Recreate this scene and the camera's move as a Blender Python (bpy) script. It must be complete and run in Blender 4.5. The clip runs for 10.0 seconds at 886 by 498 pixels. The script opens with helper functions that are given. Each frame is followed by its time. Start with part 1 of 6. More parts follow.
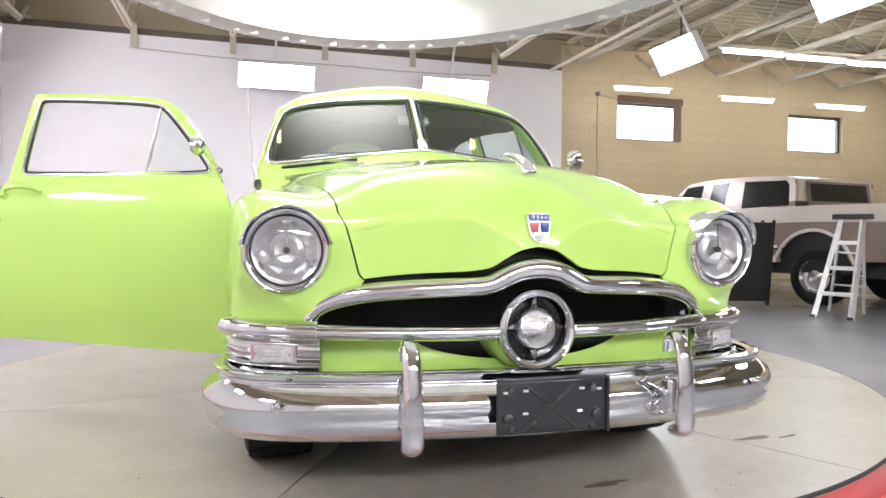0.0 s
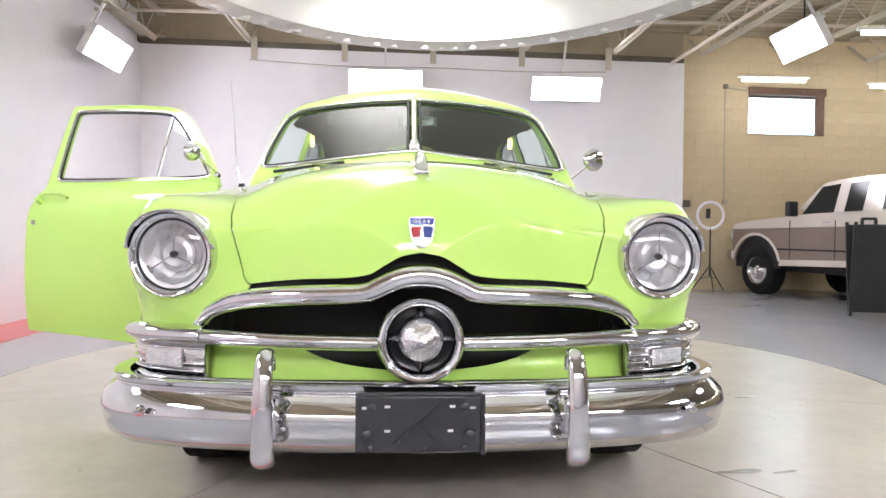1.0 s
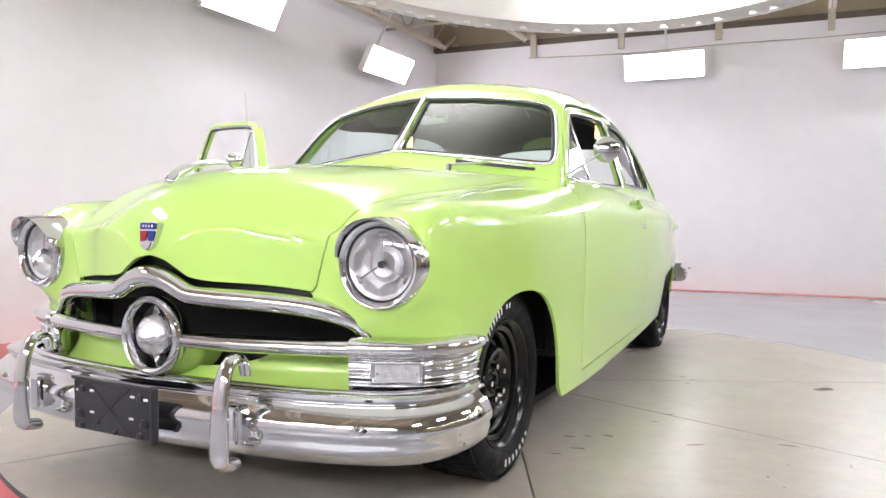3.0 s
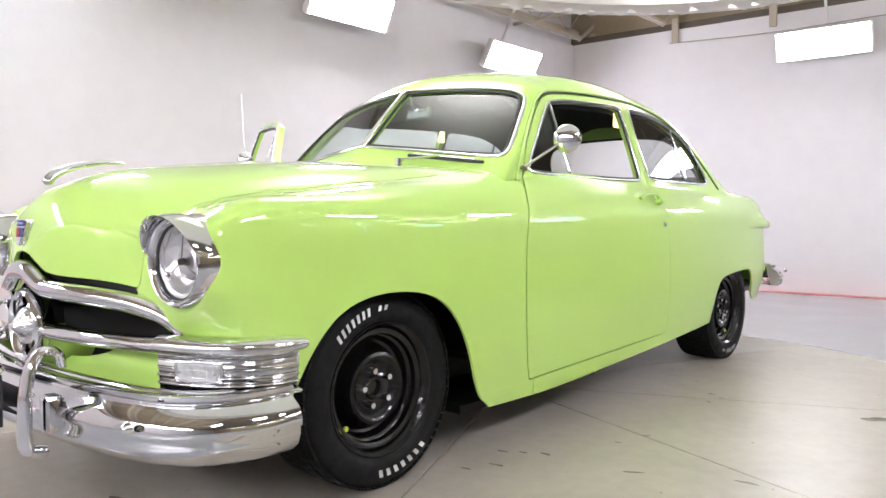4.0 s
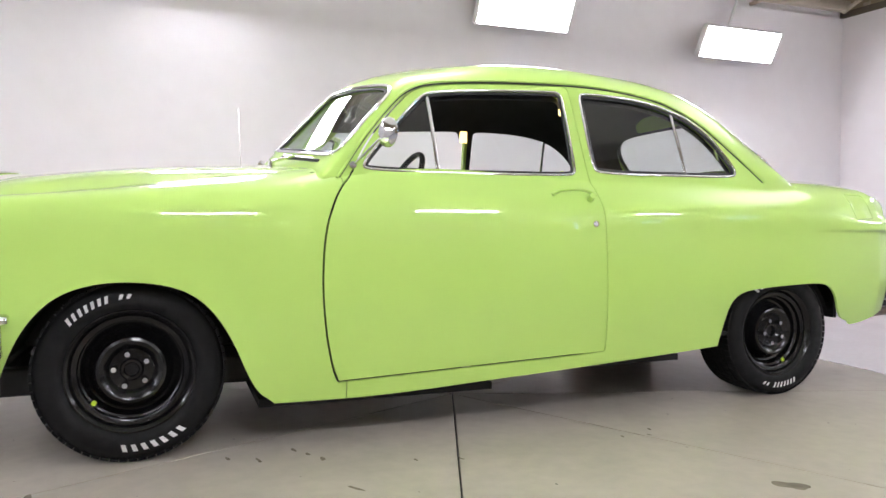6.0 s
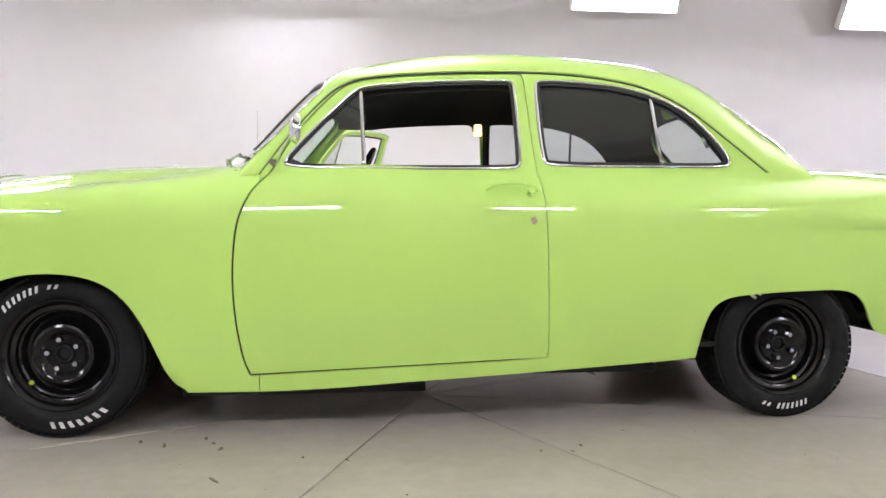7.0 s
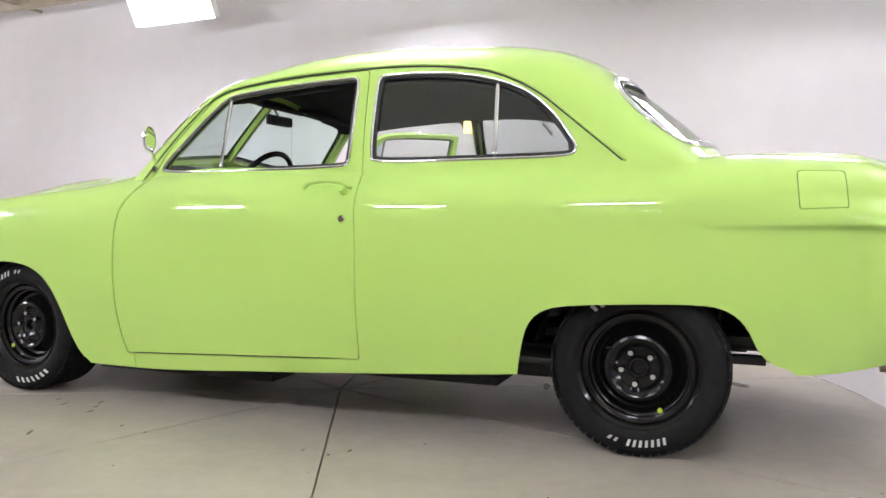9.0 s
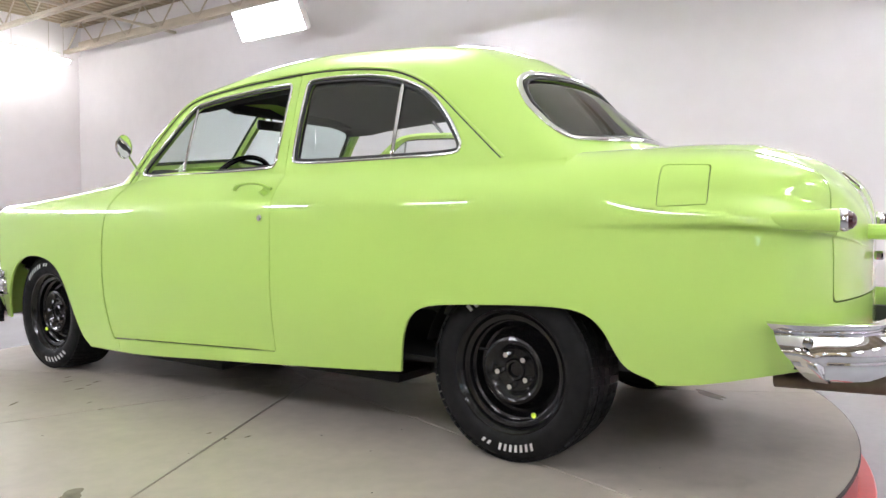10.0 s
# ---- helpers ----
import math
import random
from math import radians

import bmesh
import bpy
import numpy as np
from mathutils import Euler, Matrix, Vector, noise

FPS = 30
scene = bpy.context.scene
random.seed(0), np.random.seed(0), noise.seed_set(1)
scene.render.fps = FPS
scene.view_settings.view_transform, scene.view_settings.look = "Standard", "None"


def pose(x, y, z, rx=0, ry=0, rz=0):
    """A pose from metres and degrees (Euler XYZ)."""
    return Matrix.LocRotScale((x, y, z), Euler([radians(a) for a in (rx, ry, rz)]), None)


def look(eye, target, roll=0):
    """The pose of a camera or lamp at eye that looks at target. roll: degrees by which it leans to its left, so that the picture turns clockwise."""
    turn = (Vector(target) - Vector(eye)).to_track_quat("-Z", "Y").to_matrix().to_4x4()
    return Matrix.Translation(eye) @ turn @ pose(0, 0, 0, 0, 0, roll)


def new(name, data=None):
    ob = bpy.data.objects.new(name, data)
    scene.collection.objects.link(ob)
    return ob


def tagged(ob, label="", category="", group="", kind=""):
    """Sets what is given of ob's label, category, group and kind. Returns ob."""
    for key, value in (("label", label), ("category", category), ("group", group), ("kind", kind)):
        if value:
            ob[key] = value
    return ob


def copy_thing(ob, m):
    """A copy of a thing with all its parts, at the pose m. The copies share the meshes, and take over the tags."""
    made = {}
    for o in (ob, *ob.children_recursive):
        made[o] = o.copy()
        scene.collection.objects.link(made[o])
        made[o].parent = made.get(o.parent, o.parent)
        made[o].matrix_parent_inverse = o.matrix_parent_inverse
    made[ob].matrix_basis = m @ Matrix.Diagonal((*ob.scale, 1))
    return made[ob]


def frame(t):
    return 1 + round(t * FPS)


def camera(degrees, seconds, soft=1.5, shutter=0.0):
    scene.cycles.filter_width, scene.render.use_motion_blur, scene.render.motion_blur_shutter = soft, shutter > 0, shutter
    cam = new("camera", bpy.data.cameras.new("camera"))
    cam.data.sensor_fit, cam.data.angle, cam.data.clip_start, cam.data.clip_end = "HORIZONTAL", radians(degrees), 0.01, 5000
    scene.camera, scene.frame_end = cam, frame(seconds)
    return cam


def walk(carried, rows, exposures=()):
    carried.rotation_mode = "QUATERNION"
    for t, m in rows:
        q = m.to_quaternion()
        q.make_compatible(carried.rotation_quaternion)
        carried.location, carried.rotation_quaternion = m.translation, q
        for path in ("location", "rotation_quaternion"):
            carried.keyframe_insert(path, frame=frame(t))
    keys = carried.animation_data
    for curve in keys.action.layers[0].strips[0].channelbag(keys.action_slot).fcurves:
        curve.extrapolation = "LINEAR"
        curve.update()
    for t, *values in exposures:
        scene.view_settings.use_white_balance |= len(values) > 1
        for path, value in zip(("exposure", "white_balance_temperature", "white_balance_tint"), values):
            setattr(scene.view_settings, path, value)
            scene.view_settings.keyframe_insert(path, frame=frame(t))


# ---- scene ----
cam = camera(61.9, 10.0)
PATH = [
    (0, (-0.795, -4.147, 0.825), (-0.277, -2.216, 0.774), 0.3),
    (0.5, (-0.441, -4.161, 0.831), (-0.114, -2.188, 0.781), 0.3),
    (1, (-0.049, -4.15, 0.837), (0.059, -2.153, 0.788), 0.4),
    (1.5, (0.382, -4.117, 0.851), (0.263, -2.121, 0.798), 0.6),
    (2, (0.804, -4.052, 0.866), (0.427, -2.089, 0.804), 0.7),
    (2.5, (1.265, -3.936, 0.881), (0.616, -2.045, 0.811), 0.6),
    (4, (2.468, -3.032, 0.888), (1.129, -1.549, 0.799), 0.2),
    (4.5, (2.81, -2.62, 0.875), (1.295, -1.317, 0.792), 0.4),
    (5, (3.118, -2.219, 0.865), (1.459, -1.104, 0.789), 0.1),
    (6.5, (3.636, -0.821, 0.852), (1.692, -0.361, 0.778), 0.2),
    (7, (3.679, -0.285, 0.863), (1.69, -0.086, 0.779), 0.1),
    (7.5, (3.658, 0.255, 0.87), (1.661, 0.203, 0.78), 0.1),
    (8, (3.604, 0.771, 0.87), (1.627, 0.482, 0.781), -0.1),
    (8.5, (3.491, 1.298, 0.843), (1.564, 0.767, 0.771), -0.0),
    (9, (3.348, 1.754, 0.846), (1.489, 1.019, 0.769), -0.1),
    (9.5, (3.146, 2.222, 0.835), (1.384, 1.279, 0.763), -0.1),
    (10, (2.905, 2.664, 0.842), (1.26, 1.529, 0.764), -0.2),
]
walk(cam, [(t, look(eye, target, roll)) for t, eye, target, roll in PATH], exposures=[(0.0, 0.04), (2.5, 0.03), (4.5, -0.05), (6.5, -0.09), (8.0, -0.08), (10.0, -0.07)])

# ---------------------------------------------------------------- light
world = bpy.data.worlds.new("world")
world.use_nodes = True
world.node_tree.nodes["Background"].inputs[0].default_value = (0.75, 0.85, 1.0, 1)
world.node_tree.nodes["Background"].inputs[1].default_value = 0.92
scene.world = world
PANEL_GLOW, DISC_GLOW, TUBE_GLOW = 48.0, 4.6, 34.0


# ---------------------------------------------------------------- materials
def material(name, color, rough=0.5, metal=0.0, coat=0.0, bump=0.0, bump_scale=200.0, vary=0.0, vary_scale=3.0,
             emit=0.0, alpha=1.0, spec=0.5, rough_vary=0.0, grain=0.0, grain_scale=60.0):
    """A node material: base colour with large stains and fine grain, relief and uneven gloss, in object metres."""
    m = bpy.data.materials.new(name)
    m.use_nodes = True
    nt = m.node_tree
    b = nt.nodes["Principled BSDF"]
    b.inputs["Base Color"].default_value = (*color, 1)
    b.inputs["Roughness"].default_value = rough
    b.inputs["Metallic"].default_value = metal
    b.inputs["Coat Weight"].default_value = coat
    b.inputs["Coat Roughness"].default_value = 0.015
    b.inputs["Specular IOR Level"].default_value = spec
    if emit:
        b.inputs["Emission Color"].default_value = (*color, 1)
        b.inputs["Emission Strength"].default_value = emit
    tc = nt.nodes.new("ShaderNodeTexCoord")

    def noise_node(scale, detail=4.0):
        n = nt.nodes.new("ShaderNodeTexNoise")
        n.inputs["Scale"].default_value = scale
        n.inputs["Detail"].default_value = detail
        nt.links.new(tc.outputs["Object"], n.inputs["Vector"])
        return n

    last = None
    for amount, scale in ((vary, vary_scale), (grain, grain_scale)):
        if amount:
            n = noise_node(scale, 6.0)
            r = nt.nodes.new("ShaderNodeMapRange")
            r.inputs["From Min"].default_value, r.inputs["From Max"].default_value = 0.3, 0.7
            r.inputs["To Min"].default_value, r.inputs["To Max"].default_value = 1 - amount, 1 + amount * 0.5
            nt.links.new(n.outputs["Fac"], r.inputs["Value"])
            mix = nt.nodes.new("ShaderNodeVectorMath")
            mix.operation = "SCALE"
            if last is None:
                mix.inputs[0].default_value = color
            else:
                nt.links.new(last, mix.inputs[0])
            nt.links.new(r.outputs["Result"], mix.inputs["Scale"])
            last = mix.outputs[0]
    if last is not None:
        nt.links.new(last, b.inputs["Base Color"])
    if rough_vary:
        n = noise_node(vary_scale * 2.3)
        r = nt.nodes.new("ShaderNodeMapRange")
        r.inputs["From Min"].default_value, r.inputs["From Max"].default_value = 0.3, 0.7
        r.inputs["To Min"].default_value, r.inputs["To Max"].default_value = max(rough - rough_vary, 0), rough + rough_vary
        nt.links.new(n.outputs["Fac"], r.inputs["Value"])
        nt.links.new(r.outputs["Result"], b.inputs["Roughness"])
    if bump:
        n = noise_node(bump_scale)
        bp = nt.nodes.new("ShaderNodeBump")
        bp.inputs["Strength"].default_value = bump
        bp.inputs["Distance"].default_value = 0.01
        nt.links.new(n.outputs["Fac"], bp.inputs["Height"])
        nt.links.new(bp.outputs["Normal"], b.inputs["Normal"])
    return m


def glass_material(name, tint, rough=0.0, mix=0.91):
    """Thin sheet glass: mostly clear, with a Fresnel-driven gloss."""
    m = bpy.data.materials.new(name)
    m.use_nodes = True
    nt = m.node_tree
    nt.nodes.clear()
    out = nt.nodes.new("ShaderNodeOutputMaterial")
    tr = nt.nodes.new("ShaderNodeBsdfTransparent")
    tr.inputs["Color"].default_value = (*tint, 1)
    gl = nt.nodes.new("ShaderNodeBsdfGlossy")
    gl.inputs["Roughness"].default_value = rough
    fr = nt.nodes.new("ShaderNodeLayerWeight")
    fr.inputs["Blend"].default_value = 0.5
    pw = nt.nodes.new("ShaderNodeMath")
    pw.operation = "POWER"
    pw.inputs[1].default_value = 4.5
    nt.links.new(fr.outputs["Facing"], pw.inputs[0])
    ma = nt.nodes.new("ShaderNodeMath")
    ma.operation = "MULTIPLY_ADD"
    ma.inputs[1].default_value, ma.inputs[2].default_value = mix, 1.0 - mix
    nt.links.new(pw.outputs[0], ma.inputs[0])
    mx = nt.nodes.new("ShaderNodeMixShader")
    nt.links.new(ma.outputs[0], mx.inputs[0])
    nt.links.new(tr.outputs[0], mx.inputs[1])
    nt.links.new(gl.outputs[0], mx.inputs[2])
    nt.links.new(mx.outputs[0], out.inputs["Surface"])
    return m


PAINT = material("lime_paint", (0.478, 0.715, 0.158), rough=0.42, coat=1.0, vary=0.02, vary_scale=1.5, spec=0.25)
CHROME = material("chrome", (0.74, 0.74, 0.76), rough=0.045, metal=1.0, rough_vary=0.03, vary_scale=9, vary=0.05)
DULL_CHROME = material("worn_chrome", (0.66, 0.66, 0.66), rough=0.16, metal=1.0, rough_vary=0.06, vary=0.12, vary_scale=25)
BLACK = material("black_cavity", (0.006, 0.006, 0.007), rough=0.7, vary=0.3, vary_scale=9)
BLACK_GLOSS = material("black_enamel", (0.006, 0.006, 0.0065), rough=0.22, spec=0.3, coat=0.15, vary=0.2, vary_scale=20, bump=0.02, bump_scale=60)
RUBBER = material("tyre_rubber", (0.0105, 0.0105, 0.011), spec=0.16, rough=0.62, vary=0.25, vary_scale=14, bump=0.08, bump_scale=160, rough_vary=0.12)
HAMMERED = material("hammered_chrome", (0.74, 0.74, 0.75), rough=0.13, metal=1.0, rough_vary=0.05, vary=0.12, vary_scale=30, bump=0.5, bump_scale=70)
SEAL = material("rubber_seal", (0.012, 0.012, 0.013), rough=0.5, vary=0.2, vary_scale=30)
PLASTIC = material("black_plastic", (0.02, 0.02, 0.023), rough=0.38, vary=0.25, vary_scale=30, bump=0.06, bump_scale=300)
WHITE_LETTER = material("white_rubber", (0.75, 0.75, 0.74), rough=0.7, vary=0.15, vary_scale=40)
HEADLINER = material("grey_headliner", (0.055, 0.055, 0.06), rough=0.9, vary=0.15, vary_scale=8, bump=0.1, bump_scale=400)
SEAT = material("grey_upholstery", (0.10, 0.10, 0.105), rough=0.8, vary=0.2, vary_scale=8, bump=0.15, bump_scale=500)
CLEAR = glass_material("clear_glass", (0.93, 0.97, 0.95))
TINT = glass_material("green_tinted_glass", (0.80, 0.93, 0.90))
SMOKE = glass_material("grey_tinted_glass", (0.80, 0.83, 0.83))
LENS = glass_material("lamp_glass", (0.95, 0.95, 0.95), rough=0.02)
REFLECTOR = material("lamp_reflector", (0.74, 0.73, 0.74), rough=0.36, metal=1.0, rough_vary=0.04, vary=0.06, vary_scale=14)
PARK_LENS = material("frosted_lens", (0.52, 0.52, 0.52), rough=0.18, coat=0.5, vary=0.2, vary_scale=60, bump=0.3, bump_scale=180)
RED_LENS = material("red_lens", (0.06, 0.004, 0.006), rough=0.08, coat=1.0, vary=0.2, vary_scale=60)
YELLOW_DOT = material("yellow_dot", (0.62, 0.80, 0.05), rough=0.5, vary=0.1, vary_scale=90)
RED_ENAMEL = material("red_enamel", (0.34, 0.015, 0.02), rough=0.4, coat=0.15, spec=0.3, vary=0.1, vary_scale=90)
BLUE_ENAMEL = material("blue_enamel", (0.012, 0.03, 0.20), rough=0.4, coat=0.15, spec=0.3, vary=0.1, vary_scale=90)
AMBER_GLOW = material("amber_lamp", (1.0, 0.72, 0.30), rough=0.4, emit=3.0)
STEEL = material("dark_steel", (0.03, 0.03, 0.032), rough=0.55, metal=0.3, vary=0.4, vary_scale=15, bump=0.1, bump_scale=90)
PIPE = material("heat_browned_pipe", (0.16, 0.12, 0.09), rough=0.4, metal=0.7, vary=0.3, vary_scale=20)
MIRROR = material("mirror_glass", (0.85, 0.87, 0.87), rough=0.01, metal=1.0)
WALL_WHITE = material("white_wall_paint", (0.84, 0.82, 0.85), rough=0.75, vary=0.035, vary_scale=0.6, grain=0.02, grain_scale=5, bump=0.05, bump_scale=40)
BRICK_TAN = material("tan_painted_block", (0.56, 0.455, 0.295), rough=0.6, vary=0.10, vary_scale=0.9, grain=0.05, grain_scale=12, bump=0.15, bump_scale=60)
MORTAR = material("tan_mortar", (0.53, 0.43, 0.28), rough=0.8, vary=0.12, vary_scale=2, bump=0.2, bump_scale=90)
DECK = material("tan_ceiling_deck", (0.38, 0.315, 0.215), rough=0.7, vary=0.12, vary_scale=1.2, grain=0.05, grain_scale=20)
JOIST = material("cream_joist_paint", (0.54, 0.48, 0.39), rough=0.55, vary=0.15, vary_scale=3, grain=0.08, grain_scale=40)
DARK_STEEL = material("brown_beam", (0.14, 0.115, 0.09), rough=0.6, vary=0.2, vary_scale=3)
FLOOR = material("grey_epoxy_floor", (0.34, 0.34, 0.36), rough=0.20, vary=0.05, vary_scale=0.7, grain=0.04, grain_scale=25, rough_vary=0.03, bump=0.02, bump_scale=15)
TABLE = material("pale_turntable_paint", (0.420, 0.380, 0.325), rough=0.32, spec=0.17, vary=0.09, vary_scale=2.2, grain=0.07, grain_scale=16, rough_vary=0.04, bump=0.02, bump_scale=25)
EDGE = material("edge_strip_grey", (0.05, 0.05, 0.05), rough=0.45, spec=0.2, vary=0.2, vary_scale=9)
STAIN = material("oil_stain", (0.265, 0.235, 0.19), rough=0.25, spec=0.15, vary=0.4, vary_scale=12)
RED_PAINT = material("red_floor_paint", (0.55, 0.085, 0.085), rough=0.3, vary=0.12, vary_scale=3, grain=0.06, grain_scale=40)
PANEL_LIGHT = material("tube_panel_glow", (0.935, 0.93, 1.0), emit=PANEL_GLOW)
DISC_LIGHT = material("lit_diffuser_fabric", (0.9, 0.88, 0.86), rough=0.9, emit=DISC_GLOW)
# two pools of light, as from unmodelled lamps above, put into the fabric's glow
nt = DISC_LIGHT.node_tree
tc, total = nt.nodes.new("ShaderNodeTexCoord"), None
for spot, reach, power in (((0.0, 3.1, 0.0), 1.7, DISC_GLOW), ((-0.63, -0.60, 0.0), 1.0, 2.1 * DISC_GLOW)):
    ds, mr = nt.nodes.new("ShaderNodeVectorMath"), nt.nodes.new("ShaderNodeMapRange")
    ds.operation = "DISTANCE"
    ds.inputs[1].default_value = spot
    mr.interpolation_type = "SMOOTHERSTEP"
    mr.inputs["From Min"].default_value, mr.inputs["From Max"].default_value = 0.0, reach
    mr.inputs["To Min"].default_value, mr.inputs["To Max"].default_value = power, 0.0
    nt.links.new(tc.outputs["Object"], ds.inputs[0])
    nt.links.new(ds.outputs["Value"], mr.inputs["Value"])
    add = nt.nodes.new("ShaderNodeMath")
    add.inputs[0].default_value = 0.30
    if total:
        nt.links.new(total, add.inputs[0])
    nt.links.new(mr.outputs["Result"], add.inputs[1])
    total = add.outputs[0]
nt.links.new(total, nt.nodes["Principled BSDF"].inputs["Emission Strength"])
FABRIC = material("white_fabric_rim", (0.80, 0.78, 0.75), rough=0.85, vary=0.06, vary_scale=5, bump=0.2, bump_scale=30)
TUBE_LIGHT = material("fluorescent_tube", (1.0, 0.98, 0.95), emit=TUBE_GLOW)
RING_GLOW = material("ring_lamp_glow", (0.62, 0.60, 0.66), emit=0.2)
WHITE_METAL = material("white_enamel", (0.78, 0.78, 0.77), rough=0.35, vary=0.08, vary_scale=8)
WINDOW_FRAME = material("brown_window_frame", (0.13, 0.06, 0.035), rough=0.5, vary=0.25, vary_scale=12)
DAYLIGHT = material("daylight_backdrop", (0.55, 0.80, 1.0), emit=13.0)
ALUMINIUM = material("ladder_aluminium", (0.78, 0.78, 0.78), rough=0.35, metal=0.55, vary=0.12, vary_scale=15)
TRUCK_SILVER = material("silver_truck_paint", (0.60, 0.54, 0.48), rough=0.3, coat=0.5, metal=0.1, vary=0.08, vary_scale=2)
TRUCK_BROWN = material("brown_truck_paint", (0.20, 0.145, 0.115), rough=0.35, coat=0.4, metal=0.1, vary=0.1, vary_scale=2)
TRUCK_GLASS = material("dark_truck_glass", (0.025, 0.026, 0.024), rough=0.12, spec=0.12, vary=0.2, vary_scale=3)
BOARD = material("black_board", (0.012, 0.012, 0.013), rough=0.5, vary=0.25, vary_scale=6)
YELLOW = material("yellow_plastic", (0.65, 0.5, 0.03), rough=0.45, vary=0.15, vary_scale=20)
BLUE = material("blue_plastic", (0.02, 0.16, 0.5), rough=0.45, vary=0.15, vary_scale=20)
GREY = material("grey_conduit", (0.42, 0.38, 0.32), rough=0.5, vary=0.1, vary_scale=20)


# ---------------------------------------------------------------- mesh tools
def spline(keys):
    """A natural cubic through (position, value) keys, straight outside them."""
    xs, ys = (np.array(v, float) for v in zip(*keys))
    n, h = len(xs), np.diff(xs)
    a, r = np.eye(n), np.zeros(n)
    for i in range(1, n - 1):
        a[i, i - 1:i + 2] = h[i - 1], 2 * (h[i - 1] + h[i]), h[i]
        r[i] = 6 * ((ys[i + 1] - ys[i]) / h[i] - (ys[i] - ys[i - 1]) / h[i - 1])
    m = np.linalg.solve(a, r)

    def at(x):
        x = np.asarray(x, float)
        c = np.clip(x, xs[0], xs[-1])
        i = np.clip(np.searchsorted(xs, c) - 1, 0, n - 2)
        p, q, d = xs[i + 1] - c, c - xs[i], h[i]
        s = (m[i] * p ** 3 + m[i + 1] * q ** 3) / (6 * d) + (ys[i] / d - m[i] * d / 6) * p + (ys[i + 1] / d - m[i + 1] * d / 6) * q
        return s
    return at


def gentle(keys):
    """A monotone cubic through the keys: no overshoot."""
    xs, ys = (np.array(v, float) for v in zip(*keys))
    h = np.diff(xs)
    d = np.diff(ys) / h
    m = np.r_[d[0], np.where(d[:-1] * d[1:] > 0, 2 * d[:-1] * d[1:] / np.where(d[:-1] + d[1:] == 0, 1, d[:-1] + d[1:]), 0), d[-1]]

    def at(x):
        c = np.clip(np.asarray(x, float), xs[0], xs[-1])
        i = np.clip(np.searchsorted(xs, c) - 1, 0, len(h) - 1)
        t = (c - xs[i]) / h[i]
        return (2 * t ** 3 - 3 * t ** 2 + 1) * ys[i] + (t ** 3 - 2 * t ** 2 + t) * h[i] * m[i] + (-2 * t ** 3 + 3 * t ** 2) * ys[i + 1] + (t ** 3 - t ** 2) * h[i] * m[i + 1]
    return at


def step(x, a, b):
    t = np.clip((np.asarray(x, float) - a) / (b - a), 0, 1)
    return t * t * (3 - 2 * t)


def chaikin(pts, times=3, closed=True):
    """Rounds the corners of an outline."""
    p = np.array(pts, float)
    for _ in range(times):
        q = np.roll(p, -1, 0) if closed else p[1:]
        a = p if closed else p[:-1]
        new_p = np.stack([0.75 * a + 0.25 * q, 0.25 * a + 0.75 * q], 1).reshape(-1, p.shape[1])
        p = new_p if closed else np.vstack([p[:1], new_p, p[-1:]])
    return p


def inside_field(poly, u, v):
    """Signed distance to a closed outline: negative inside."""
    a = np.array(poly, float)
    b = np.roll(a, -1, 0)
    best = np.full(len(u), 1e9)
    odd = np.zeros(len(u), bool)
    for (ax, ay), (bx, by) in zip(a, b):
        dx, dy = bx - ax, by - ay
        t = np.clip(((u - ax) * dx + (v - ay) * dy) / (dx * dx + dy * dy + 1e-12), 0, 1)
        best = np.minimum(best, np.hypot(u - ax - t * dx, v - ay - t * dy))
        cross = (ay > v) != (by > v)
        with np.errstate(divide="ignore", invalid="ignore"):
            odd ^= cross & (u < (bx - ax) * (v - ay) / (by - ay + 1e-15) + ax)
    return np.where(odd, -best, best)


def clip(verts, faces, g):
    """Keeps the side of a mesh where the field g is negative, cutting the faces along g = 0."""
    out, keep, edges = [tuple(p) for p in verts], [], {}

    def cut(i, j):
        k = (min(i, j), max(i, j))
        if k not in edges:
            t = g[i] / (g[i] - g[j])
            edges[k] = len(out)
            out.append(tuple(verts[i] + t * (verts[j] - verts[i])))
        return edges[k]
    neg = g < 0
    for f in faces:
        s = [neg[i] for i in f]
        if all(s):
            keep.append(tuple(f))
        elif any(s):
            poly = []
            for n, i in enumerate(f):
                j = f[(n + 1) % len(f)]
                if neg[i]:
                    poly.append(i)
                if neg[i] != neg[j]:
                    poly.append(cut(i, j))
            if len(poly) > 2:
                keep.append(tuple(poly))
    used = sorted({i for f in keep for i in f})
    remap = {i: n for n, i in enumerate(used)}
    arr = np.array([out[i] for i in used]) if used else np.zeros((0, 3))
    return arr, [tuple(remap[i] for i in f) for f in keep]


def mesh(name, verts, faces, mat, smooth=True, weld=0.0):
    me = bpy.data.meshes.new(name)
    me.from_pydata([tuple(map(float, v)) for v in verts], [], [tuple(map(int, f)) for f in faces])
    if weld:
        bm = bmesh.new()
        bm.from_mesh(me)
        bmesh.ops.remove_doubles(bm, verts=bm.verts, dist=weld)
        bm.to_mesh(me)
        bm.free()
    for p in me.polygons:
        p.use_smooth = smooth
    me.materials.append(mat)
    me.update()
    return me


